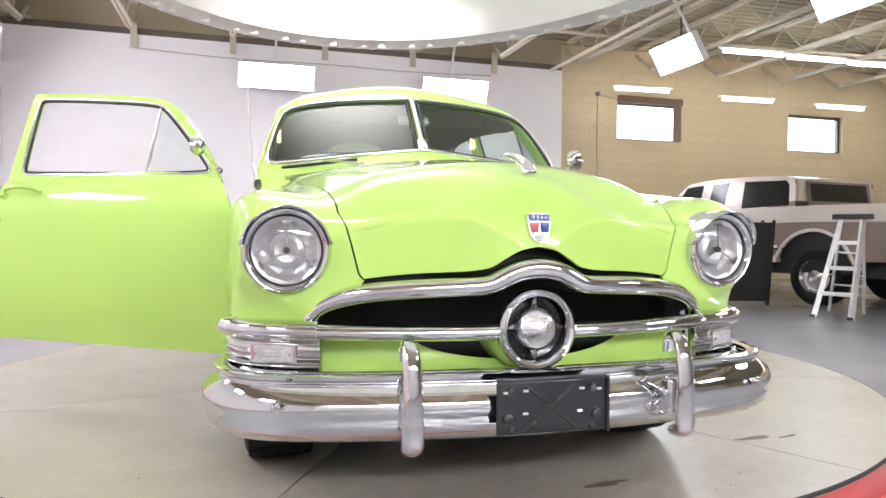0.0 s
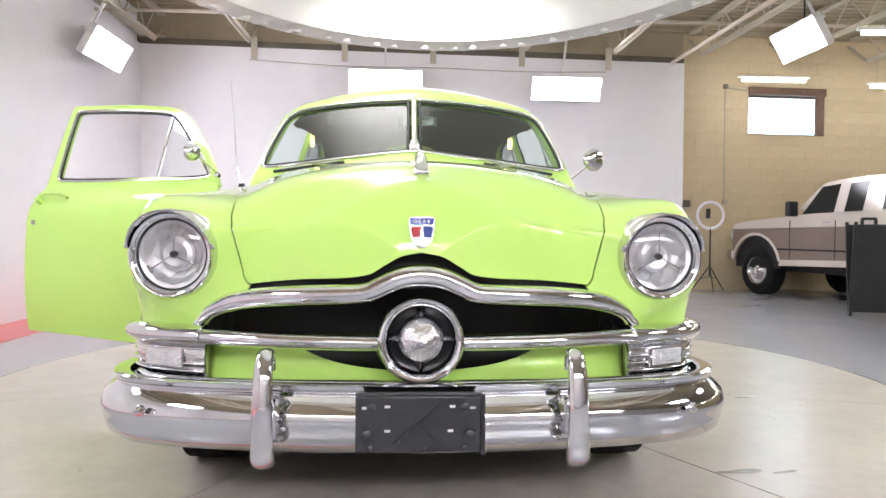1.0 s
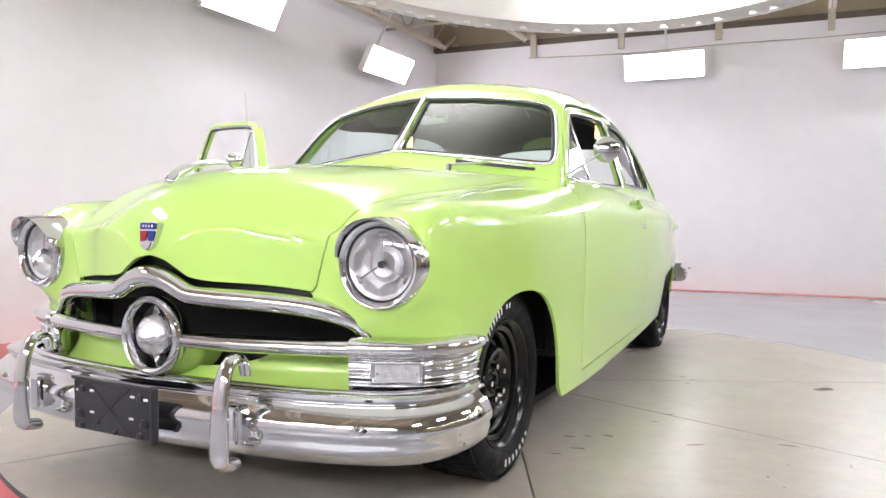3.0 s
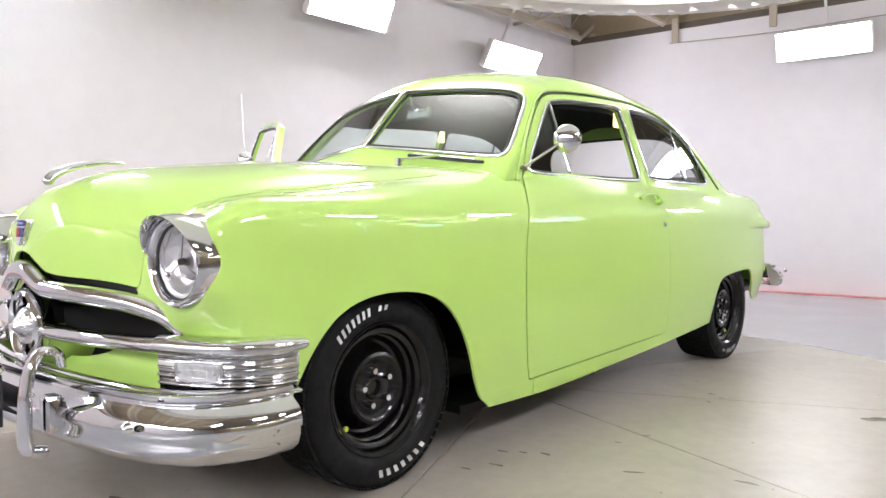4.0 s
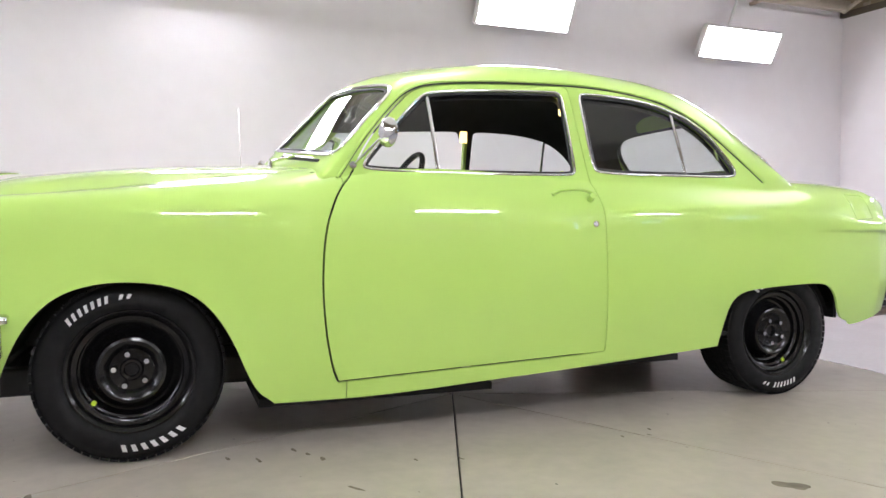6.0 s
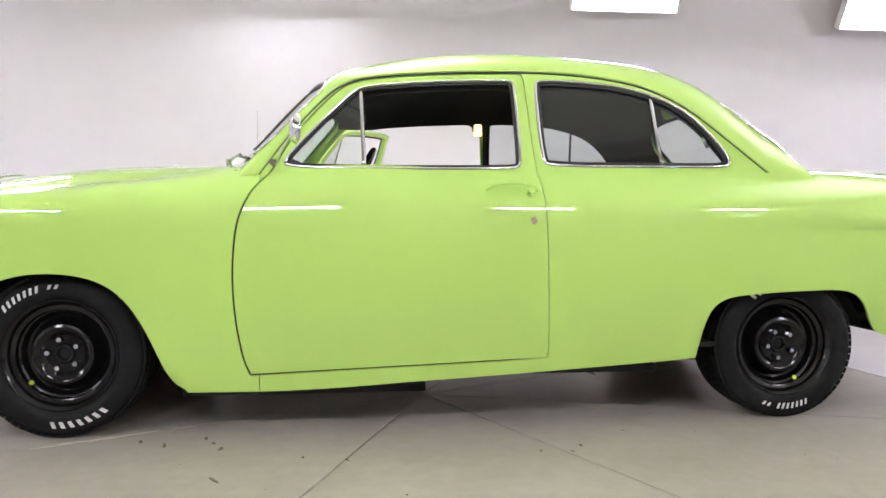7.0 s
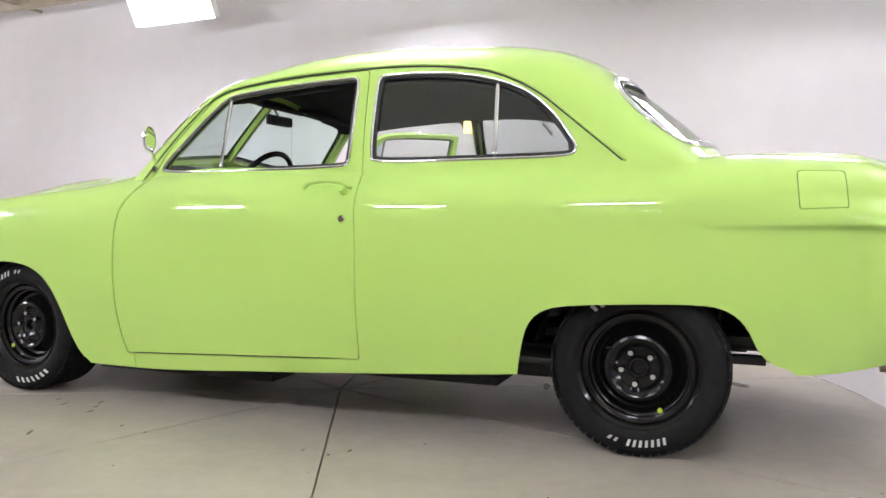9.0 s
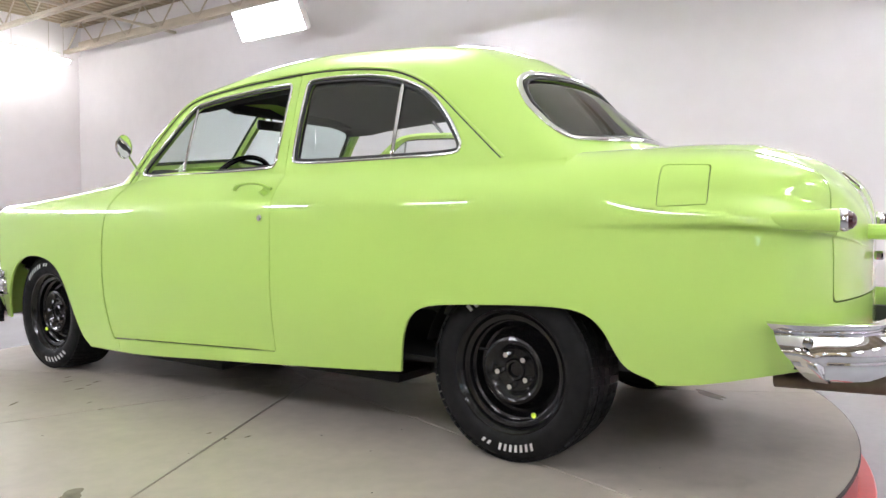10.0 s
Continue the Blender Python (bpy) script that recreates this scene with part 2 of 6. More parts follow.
def part(name, data, mat, parent, label="", bevel=0.0, smooth=False, angle=35):
    """Links a bmesh or a mesh as one object under a thing or a part."""
    if isinstance(data, bmesh.types.BMesh):
        me = bpy.data.meshes.new(name)
        bmesh.ops.recalc_face_normals(data, faces=data.faces)
        data.to_mesh(me)
        data.free()
        me.materials.append(mat)
        if smooth:
            for p in me.polygons:
                p.use_smooth = True
            me.set_sharp_from_angle(angle=radians(angle))
    else:
        me = data
    ob = new(name, me)
    ob.parent = parent
    if bevel:
        mod = ob.modifiers.new("bevel", "BEVEL")
        mod.width, mod.segments, mod.limit_method = bevel, 2, "ANGLE"
    if label:
        ob["label"] = label
    return ob


def thing(name, label, category, at=None, group="", kind=""):
    ob = new(name)
    if at is not None:
        ob.matrix_world = at
        ob.matrix_basis = at
    return tagged(ob, label, category, group, kind)


def box(size, at=(0, 0, 0), turn=None, bm=None):
    bm = bm or bmesh.new()
    m = Matrix.Translation(at) @ (turn or Matrix()) @ Matrix.Diagonal((*size, 1))
    bmesh.ops.create_cube(bm, size=1, matrix=m)
    return bm


def rod(a, b, r, n=10, bm=None, r2=None):
    bm = bm or bmesh.new()
    a, b = Vector(a), Vector(b)
    d = b - a
    m = Matrix.Translation((a + b) / 2) @ d.to_track_quat("Z", "Y").to_matrix().to_4x4()
    bmesh.ops.create_cone(bm, cap_ends=True, segments=n, radius1=r, radius2=r if r2 is None else r2, depth=d.length, matrix=m)
    return bm


def sweep(path, profile, closed=False, up=(0, 0, 1), scale=None, caps=True):
    """Carries a closed 2D profile (sideways, upwards) along a 3D path. up: one direction, or one a point."""
    p = np.array(path, float)
    n, k = len(p), len(profile)
    t = np.roll(p, -1, 0) - np.roll(p, 1, 0) if closed else np.gradient(p, axis=0)
    t /= np.linalg.norm(t, axis=1)[:, None] + 1e-12
    ups = np.tile(np.array(up, float), (n, 1)) if np.ndim(up) == 1 else np.array(up, float)
    side = np.cross(t, ups)
    side /= np.linalg.norm(side, axis=1)[:, None] + 1e-12
    ups = np.cross(side, t)
    pr = np.array(profile, float)
    sc = np.ones(n) if scale is None else np.array(scale, float)
    v = (p[:, None] + sc[:, None, None] * (pr[None, :, 0, None] * side[:, None] + pr[None, :, 1, None] * ups[:, None])).reshape(-1, 3)
    f = []
    for i in range(n if closed else n - 1):
        for j in range(k):
            a, b, c, d = i * k + j, i * k + (j + 1) % k, ((i + 1) % n) * k + (j + 1) % k, ((i + 1) % n) * k + j
            f.append((a, b, c, d))
    if caps and not closed:
        f += [tuple(range(k))[::-1], tuple((n - 1) * k + j for j in range(k))]
    return v, f


def oval(a, b, n=10):
    return [(a * math.cos(2 * math.pi * i / n), b * math.sin(2 * math.pi * i / n)) for i in range(n)]


def from_lists(v, f):
    bm = bmesh.new()
    vs = [bm.verts.new(tuple(map(float, p))) for p in v]
    for q in f:
        try:
            bm.faces.new([vs[i] for i in q])
        except ValueError:
            pass
    return bm


def revolve(profile, n=48, axis="x", at=(0, 0, 0), a0=0.0, a1=2 * math.pi):
    """Turns a profile of (along the axis, radius) round an axis."""
    closed = abs(a1 - a0 - 2 * math.pi) < 1e-6
    count = n if closed else n + 1
    v, f = [], []
    for i in range(count):
        a = a0 + (a1 - a0) * i / n
        for h, r in profile:
            c, s = r * math.cos(a), r * math.sin(a)
            q = {"x": (h, c, s), "y": (c, h, s), "z": (c, s, h)}[axis]
            v.append((q[0] + at[0], q[1] + at[1], q[2] + at[2]))
    k = len(profile)
    for i in range(n):
        for j in range(k - 1):
            a, b = i * k + j, ((i + 1) % count) * k + j
            f.append((a, a + 1, b + 1, b))
    bm = from_lists(v, f)
    bmesh.ops.remove_doubles(bm, verts=bm.verts, dist=1e-5)
    return bm

# ---------------------------------------------------------------- the hall
FLOOR_Z, DECK_Z, WALL_TOP = -0.12, 4.12, 3.62
SLOPE = 0.072


def back_y(x):
    return 7.52 + SLOPE * x


def slab(name, a, b, z0, z1, thick, mat, label, cat="wall"):
    """An upright wall from a to b in plan, its face on the line and its thickness to the left of a-b."""
    a, b = Vector((*a, 0)), Vector((*b, 0))
    d = (b - a).normalized()
    n = Vector((-d.y, d.x, 0)) * thick
    bm = bmesh.new()
    lo = [bm.verts.new(p + Vector((0, 0, z0))) for p in (a, b, b + n, a + n)]
    hi = [bm.verts.new(p + Vector((0, 0, z1))) for p in (a, b, b + n, a + n)]
    bm.faces.new(lo[::-1]), bm.faces.new(hi)
    for i in range(4):
        bm.faces.new((lo[i], lo[(i + 1) % 4], hi[(i + 1) % 4], hi[i]))
    ob = part(name, bm, mat, None)
    return tagged(ob, label, cat, kind="structure")


floor = part("floor", box((19.2, 19.0, 0.10), (5.2, -0.6, FLOOR_Z - 0.05)), FLOOR, None)
tagged(floor, "glossy grey epoxy-coated concrete floor", "floor", kind="structure")
slab("wall_west", (-4.0, -9.6), (-4.0, back_y(-4.0)), FLOOR_Z, WALL_TOP, 0.18, WALL_WHITE, "tall plain white studio wall")
slab("wall_north_white", (-4.18, back_y(-4.18)), (4.56, back_y(4.56)), FLOOR_Z, WALL_TOP, 0.14, WALL_WHITE, "tall white studio wall beside a tan block wall")
slab("wall_south", (14.5, -9.6), (-4.18, -9.6), FLOOR_Z, DECK_Z, 0.18, WALL_WHITE, "plain white wall at the hall's far end")
slab("wall_east", (14.5, back_y(14.5)), (14.5, -9.6), FLOOR_Z, DECK_Z, 0.18, BRICK_TAN, "tan painted block wall closing the hall")
slab("wall_band_west", (-4.05, -9.6), (-4.05, back_y(-4.0)), WALL_TOP, DECK_Z, 0.13, WALL_WHITE, "white wall band above the studio wall")
slab("wall_band_north", (-4.18, back_y(-4.18) + 0.06), (4.56, back_y(4.56) + 0.06), WALL_TOP + 0.10, DECK_Z, 0.10, DECK, "tan wall band above the white studio wall")
slab("wall_trim_north", (-4.18, back_y(-4.18) + 0.03), (4.56, back_y(4.56) + 0.03), WALL_TOP, WALL_TOP + 0.10, 0.12, DARK_STEEL, "thin dark band along the wall top", "trim")
# tan block wall with two high windows
WINDOWS = ((5.76, 7.12, 2.50, 3.20), (9.68, 11.08, 2.44, 3.18))


def wall_point(x, z, out=0.0):
    d = Vector((1, SLOPE, 0)).normalized()
    return Vector((x, back_y(x) + 0.14, z)) + Vector((d.y, -d.x, 0)) * out


edges = [4.56] + [e for w in WINDOWS for e in w[:2]] + [14.5]
spans = []
for i in range(0, len(edges), 2):
    spans.append((edges[i], edges[i + 1], FLOOR_Z, DECK_Z))
for x0, x1, z0, z1 in WINDOWS:
    spans += [(x0, x1, FLOOR_Z, z0), (x0, x1, z1, DECK_Z)]
bm = bmesh.new()
for x0, x1, z0, z1 in spans:
    c = [wall_point(x0, z0), wall_point(x1, z0), wall_point(x1, z0, -0.22), wall_point(x0, z0, -0.22)]
    lo = [bm.verts.new(p) for p in c]
    hi = [bm.verts.new(Vector((p.x, p.y, z1))) for p in c]
    bm.faces.new(lo[::-1]), bm.faces.new(hi)
    for i in range(4):
        bm.faces.new((lo[i], lo[(i + 1) % 4], hi[(i + 1) % 4], hi[i]))
block_wall = tagged(part("wall_north_block", bm, MORTAR, None), "tan painted concrete block wall with high windows", "wall", kind="structure")
for i, (x0, x1, z0, z1) in enumerate(WINDOWS):
    turn = Matrix.Rotation(math.atan(SLOPE), 4, "Z")
    mid = wall_point((x0 + x1) / 2, (z0 + z1) / 2, -0.10)
    win = thing("window_%d" % (i + 1), "small high window with a brown frame and bright daylight" if i == 0 else "small high window full of bright daylight", "window", kind="structure")
    w, h = x1 - x0, z1 - z0
    for a, b, sx, sz in ((0, h / 2 - 0.03, w, 0.06), (0, -h / 2 + 0.015, w, 0.03), (-w / 2 + 0.015, 0, 0.03, h), (w / 2 - 0.03, 0, 0.06, h)):
        part("window_frame", box((sx, 0.06, sz), mid + turn @ Vector((a, 0, b)), turn), WINDOW_FRAME, win, bevel=0.004)
    # the first pane's grey tint stands in for dimmer daylight behind it
    part("pane", box((w, 0.008, h), mid, turn), (SMOKE, CLEAR)[i], win).visible_shadow = False
    if i == 0:
        part("blind", box((w + 0.04, 0.05, 0.13), wall_point((x0 + x1) / 2, z1 + 0.03, 0.03), turn), WINDOW_FRAME, win, "rolled brown blind", bevel=0.012)
        part("side_shade", box((0.17, 0.03, h), wall_point(x1 - 0.085, (z0 + z1) / 2, 0.012), turn), WINDOW_FRAME, win, bevel=0.006)
sky = part("backdrop", box((22, 0.02, 4), (13, 10.4, 3)), DAYLIGHT, None)
tagged(sky, "bright overcast daylight outside the windows", "sky", kind="structure")

# painted red band along the foot of the white walls
d = Vector((1, SLOPE, 0)).normalized()
tagged(part("floor_band_west", box((0.62, 16.6, 0.006), (-3.69, -1.2, FLOOR_Z + 0.002)), RED_PAINT, None), "red painted floor band along the white wall", "floor marking", kind="structure")
tagged(part("floor_band_north", box((8.4, 0.16, 0.006), (0.50, back_y(0.5) - 0.09, FLOOR_Z + 0.003), Matrix.Rotation(math.atan(SLOPE), 4, "Z")), RED_PAINT, None), "red painted floor band at the wall foot", "floor marking", kind="structure")

# ribbed ceiling deck
v, f = [], []
xs = (-4.3, 14.8)
profile, y = [], -9.8
while y < 9.2:
    profile += [(y, DECK_Z), (y + 0.085, DECK_Z), (y + 0.105, DECK_Z + 0.04), (y + 0.15, DECK_Z + 0.04), (y + 0.17, DECK_Z)]
    y += 0.17
for y, z in profile:
    v += [(xs[0], y, z), (xs[1], y, z)]
f = [(2 * i, 2 * i + 1, 2 * i + 3, 2 * i + 2) for i in range(len(profile) - 1)]
ceiling = tagged(new("ceiling", mesh("ceiling", v, f, DECK, smooth=False)), "tan painted corrugated steel roof deck", "ceiling", kind="structure")


def make_joist(bracket=True):
    j = thing("roof_joist", "cream painted open-web steel roof joist", "roof joist", group="roof joists")
    y0, y1 = -9.5, 7.35
    for dx in (-0.028, 0.028):
        part("top_chord", box((0.045, y1 - y0, 0.05), (dx, (y0 + y1) / 2, 4.075)), JOIST, j)
        part("bottom_chord", box((0.035, y1 - y0 - 0.5, 0.045), (dx, (y0 + y1) / 2 - 0.2, 3.63)), JOIST, j)
    bm, y, up = bmesh.new(), y0 + 0.1, True
    while y < y1 - 0.4:
        rod((0, y, 3.64 if up else 4.06), (0, y + 0.42, 4.06 if up else 3.64), 0.011, 6, bm)
        y, up = y + 0.42, not up
    part("web", bm, JOIST, j)
    part("end_strut", rod((0, y1 - 0.45, 3.60), (0, y1 + 0.12, 3.98), 0.028, 8), JOIST, j)
    if bracket:
        part("end_bracket", box((0.09, 0.05, 0.34), (0, y1 - 0.03, 3.60)), JOIST, j)
    return j


JOISTS = [-3.70, -2.33, -0.96, 0.40, 1.80, 3.21, 4.62, 6.03, 7.44, 8.85, 10.26, 11.67, 13.1]
first = make_joist()
first.matrix_basis = pose(JOISTS[0], 0, 0)
plain = make_joist(False)
plain.matrix_basis = pose(JOISTS[6], SLOPE * JOISTS[6], 0)
for x in JOISTS[1:6] + JOISTS[7:]:
    copy_thing(first if x < 4.5 else plain, pose(x, SLOPE * x if x > 0 else 0, 0))
bridge = thing("joist_bridging", "cream painted bridging bar across the joists", "roof brace", group="bridging bars")
part("bar", box((18.4, 0.035, 0.035), (5.1, 0, 3.67)), JOIST, bridge)
bridge.matrix_basis = pose(0, 5.7, 0)
for y in (2.6, -0.6, -3.8, -7.0):
    copy_thing(bridge, pose(0, y, 0))
beam = tagged(part("wall_beam", box((0.10, 16.8, 0.10), (-3.99, -1.1, 3.80)), JOIST, None, bevel=0.01), "cream steel beam along the top of the white wall", "beam", kind="structure")
pipe = thing("ceiling_pipe", "cream painted sprinkler pipe under the roof", "pipe")
part("run", rod((4.25, -9.4, 3.56), (4.25, 7.6, 3.56), 0.03, 12), JOIST, pipe, smooth=True)
cable = thing("wall_cable", "thin grey cable strung along the wall top", "cable")
v, f = sweep(chaikin([(-2.4, back_y(-2.4) - 0.06, 3.42), (-0.9, back_y(-0.9) - 0.06, 3.36), (0.4, back_y(0.4) - 0.06, 3.40), (1.8, back_y(1.8) - 0.06, 3.37), (3.2, back_y(3.2) - 0.06, 3.42)], 2, False), oval(0.007, 0.007, 6))
part("line", mesh("line", v, f, GREY), GREY, cable)


# ---------------------------------------------------------------- lamps of the hall, with added unseen ones
def make_panel():
    """A flat studio panel of six tubes, 1.1 m long, that shines along -y of its own."""
    p = thing("light_panel", "white studio light panel of six bright tubes", "studio light", group="wall light panels")
    part("housing", box((1.12, 0.05, 0.37), (0, 0.045, 0)), WHITE_METAL, p, bevel=0.008)
    for s in (-1, 1):
        part("end_cap", box((0.025, 0.07, 0.37), (s * 0.555, 0.01, 0)), WHITE_METAL, p, bevel=0.005)
    for k in range(6):
        z = -0.15 + 0.060 * k
        part("tube", rod((-0.535, -0.015, z), (0.535, -0.015, z), 0.0235, 8), PANEL_LIGHT, p, "glowing tube")
    # lips added to keep the tubes' light off the wall behind
    for s in (-1, 1):
        part("lip", box((1.12, 0.075, 0.012), (0, 0.0, s * 0.187)), WHITE_METAL, p)
    part("bracket", box((0.06, 0.34, 0.04), (0, 0.22, 0.10)), WHITE_METAL, p)
    part("stay", box((0.03, 0.03, 0.95), (0, 0.30, 0.42)), WHITE_METAL, p)
    return p


def facing(at, n):
    n = Vector(n).normalized()
    back = -n
    side = back.cross(Vector((0, 0, 1))).normalized()
    up = side.cross(back)
    m = Matrix((side, back, up)).transposed().to_4x4()
    return Matrix.Translation(at) @ m


PANELS = [((-0.33, 7.27, 3.12), (0.05, -0.93, -0.37)), ((2.51, 7.47, 3.10), (0.05, -0.93, -0.37)),
          ((-3.70, 5.22, 3.04), (0.88, 0.0, -0.47)), ((-3.72, 2.33, 3.16), (0.88, 0.0, -0.47)), ((-3.76, -1.10, 3.36), (0.84, 0.0, -0.54)), ((-3.30, -4.14, 3.25), (0.88, 0.0, -0.47)),
          # the four at y = -7 are unseen, added to brighten the car's front
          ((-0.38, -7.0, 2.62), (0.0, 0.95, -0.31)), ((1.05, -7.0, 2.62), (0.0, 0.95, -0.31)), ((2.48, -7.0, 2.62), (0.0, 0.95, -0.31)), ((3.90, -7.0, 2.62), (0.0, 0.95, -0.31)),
          ((4.50, 4.20, 3.07), (-0.88, 0.0, -0.50)), ((4.50, 1.38, 3.02), (-0.88, 0.0, -0.50)), ((4.50, -1.05, 3.05), (-0.88, 0.0, -0.50)), ((4.50, -3.75, 3.05), (-0.88, 0.0, -0.50))]
first_panel = make_panel()
first_panel.matrix_basis = facing(*PANELS[0])
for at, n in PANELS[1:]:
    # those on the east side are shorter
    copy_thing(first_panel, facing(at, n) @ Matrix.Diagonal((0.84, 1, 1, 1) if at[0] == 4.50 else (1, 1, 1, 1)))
# hangers of the east panels and of the added unseen ones
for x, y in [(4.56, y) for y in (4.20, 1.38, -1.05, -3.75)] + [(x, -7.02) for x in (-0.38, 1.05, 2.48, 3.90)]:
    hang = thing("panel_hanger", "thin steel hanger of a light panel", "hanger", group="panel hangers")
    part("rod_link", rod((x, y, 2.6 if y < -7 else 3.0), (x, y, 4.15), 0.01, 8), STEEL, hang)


def make_strip():
    s = thing("strip_light", "white fluorescent strip light under the roof", "strip light", group="strip lights")
    part("batten", box((1.14, 0.055, 0.03), (0, 0, 0.045)), WHITE_METAL, s, bevel=0.006)
    part("tube", rod((-0.495, 0, 0), (0.495, 0, 0), 0.028, 10), TUBE_LIGHT, s, "glowing fluorescent tube")
    for e in (-0.4, 0.4):
        part("hanger", rod((e, 0, 0.07), (e, 0, 1.05), 0.003, 6), GREY, s)
    return s


STRIPS = [(5.65, 7.02, 3.20), (7.70, 7.02, 3.13), (9.68, 7.02, 3.09), (6.26, 5.0, 3.39), (7.33, 5.0, 3.37), (8.40, 5.0, 3.35), (9.47, 5.0, 3.34), (10.6, 5.0, 3.33), (11.6, 7.02, 3.08), (11.7, 5.0, 3.32), (12.8, 5.0, 3.32)]
strip = make_strip()
strip.matrix_basis = pose(*STRIPS[0])
for at in STRIPS[1:]:
    copy_thing(strip, pose(*at))
for y in (-4.6, -3.2, -0.4, 1.0, 2.4, 3.8):
    copy_thing(strip, pose(13.2, y, 3.35, 0, 0, 90))
# two unseen rows, added to brighten the south wall
for x in (-2.45, -0.9, 0.65, 2.2, 3.75):
    copy_thing(strip, pose(x, -8.35, 3.30))
for x in (-3.10, -1.85, -0.60, 0.65, 1.90):
    copy_thing(strip, pose(x, -9.15, 3.42))

# the round fabric diffuser over the turntable
DISC_C, DISC_A, DISC_B, DISC_Z = (0.28, 0.44), 2.84, 4.04, 2.95
disc = thing("oval_diffuser", "large oval white fabric diffuser glowing above the turntable", "diffuser", at=pose(*DISC_C, DISC_Z))
bm = revolve([(0.0, 1.0), (-0.012, 0.8), (-0.02, 0.5), (-0.025, 0.0)], 128, "z")
bm.transform(Matrix.Diagonal((DISC_A, DISC_B, 1, 1)))
part("fabric", bm, DISC_LIGHT, disc, "lit white diffusing fabric", smooth=True)
v, f = sweep([(DISC_A * math.cos(a), DISC_B * math.sin(a), 0.025) for a in np.linspace(0, 2 * math.pi, 160, endpoint=False)], oval(0.03, 0.045, 10), True)
part("rim", mesh("rim", v, f, FABRIC), FABRIC, disc, "wrapped fabric rim")
v, f, n = [], [], 720
for i in range(n):
    a = 2 * math.pi * i / n
    fold = math.sin(a * 97) + 0.6 * math.sin(a * 61 + 1)
    for k, z in ((0.90, -0.012), (0.95, -0.016 - 0.006 * fold), (1.0, -0.006 - 0.014 * fold), (1.012, 0.03)):
        v.append((DISC_A * k * math.cos(a), DISC_B * k * math.sin(a), z))
for i in range(n):
    for j in range(3):
        f.append((i * 4 + j, i * 4 + j + 1, (i + 1) % n * 4 + j + 1, (i + 1) % n * 4 + j))
part("pleats", mesh("pleats", v, f, FABRIC), FABRIC, disc, "gathered folds along the fabric edge")
bm = revolve([(0.07, 1.0), (0.08, 0.0)], 96, "z")
bm.transform(Matrix.Diagonal((DISC_A, DISC_B, 1, 1)))
part("backing", bm, FABRIC, disc)
for a in (0.35, 0.62, 1.08, 1.31, 1.95, 2.6, 3.3, 4.05, 4.9, 5.6, 6.1):
    part("clip", box((0.03, 0.08, 0.03), ((DISC_A + 0.02) * math.cos(a), (DISC_B + 0.02) * math.sin(a), 0.03), Matrix.Rotation(a, 4, "Z")), PLASTIC, disc)
for a in (0.5, 2.2, 3.7, 5.4):
    part("hanger", rod((2.5 * math.cos(a), 4.0 * math.sin(a), 0.06), (2.5 * math.cos(a), 4.0 * math.sin(a), DECK_Z - DISC_Z + 0.05), 0.006, 6), STEEL, disc)

# ---------------------------------------------------------------- turntable
TT_C, TT_R, DECK_TOP, HUB = (0.17, 0.02), 2.40, 0.026, (0.20, -0.03)
SEAMS = (-115.5, -64.5, -20.0, 26.0, 72.0, 117.0, 157.0, 195.0)
table = thing("turntable", "pale painted round car turntable with radial joints and a red skirt", "turntable", at=pose(0, 0, DECK_TOP))


def rim_point(angle):
    """Where a ray from the hub of the joints meets the turntable's edge."""
    c, s = math.cos(angle), math.sin(angle)
    x, y = HUB[0] - TT_C[0], HUB[1] - TT_C[1]
    b = x * c + y * s
    k = -b + math.sqrt(b * b - x * x - y * y + TT_R ** 2)
    return HUB[0] + k * c, HUB[1] + k * s


for k in range(8):
    a0, a1 = math.radians(SEAMS[k]) + 0.0010, math.radians(SEAMS[(k + 1) % 8] + 360 * (k == 7)) - 0.0010
    bm, n, mid = bmesh.new(), 24, (a0 + a1) / 2
    ring = [(HUB[0] + 0.01 * math.cos(mid), HUB[1] + 0.01 * math.sin(mid))] + [rim_point(a0 + (a1 - a0) * i / n) for i in range(n + 1)]
    hi = [bm.verts.new((x, y, 0.0)) for x, y in ring]
    lo = [bm.verts.new((p.co.x, p.co.y, -0.02)) for p in hi]
    bm.faces.new(hi)
    for i in range(len(hi)):
        j = (i + 1) % len(hi)
        bm.faces.new((lo[i], lo[j], hi[j], hi[i]))
    part("deck_plate", bm, TABLE, table, bevel=0.0015)
part("core", revolve([(-0.03, 0.0), (-0.03, TT_R - 0.02), (FLOOR_Z - DECK_TOP, TT_R - 0.02)], 96, "z", (*TT_C, 0)), STEEL, table)
part("edge_strip", revolve([(-0.016, TT_R + 0.001), (-0.015, TT_R + 0.004), (-0.003, TT_R + 0.004), (0.0005, TT_R + 0.001)], 128, "z", (*TT_C, 0)), EDGE, table, "dark grey metal edge strip", smooth=True)
part("skirt", revolve([(-0.014, TT_R - 0.004), (FLOOR_Z - DECK_TOP + 0.01, TT_R - 0.004), (FLOOR_Z - DECK_TOP + 0.008, TT_R + 0.05), (FLOOR_Z - DECK_TOP, TT_R + 0.055)], 128, "z", (*TT_C, 0)), RED_PAINT, table, "red painted skirt", smooth=True, angle=30)


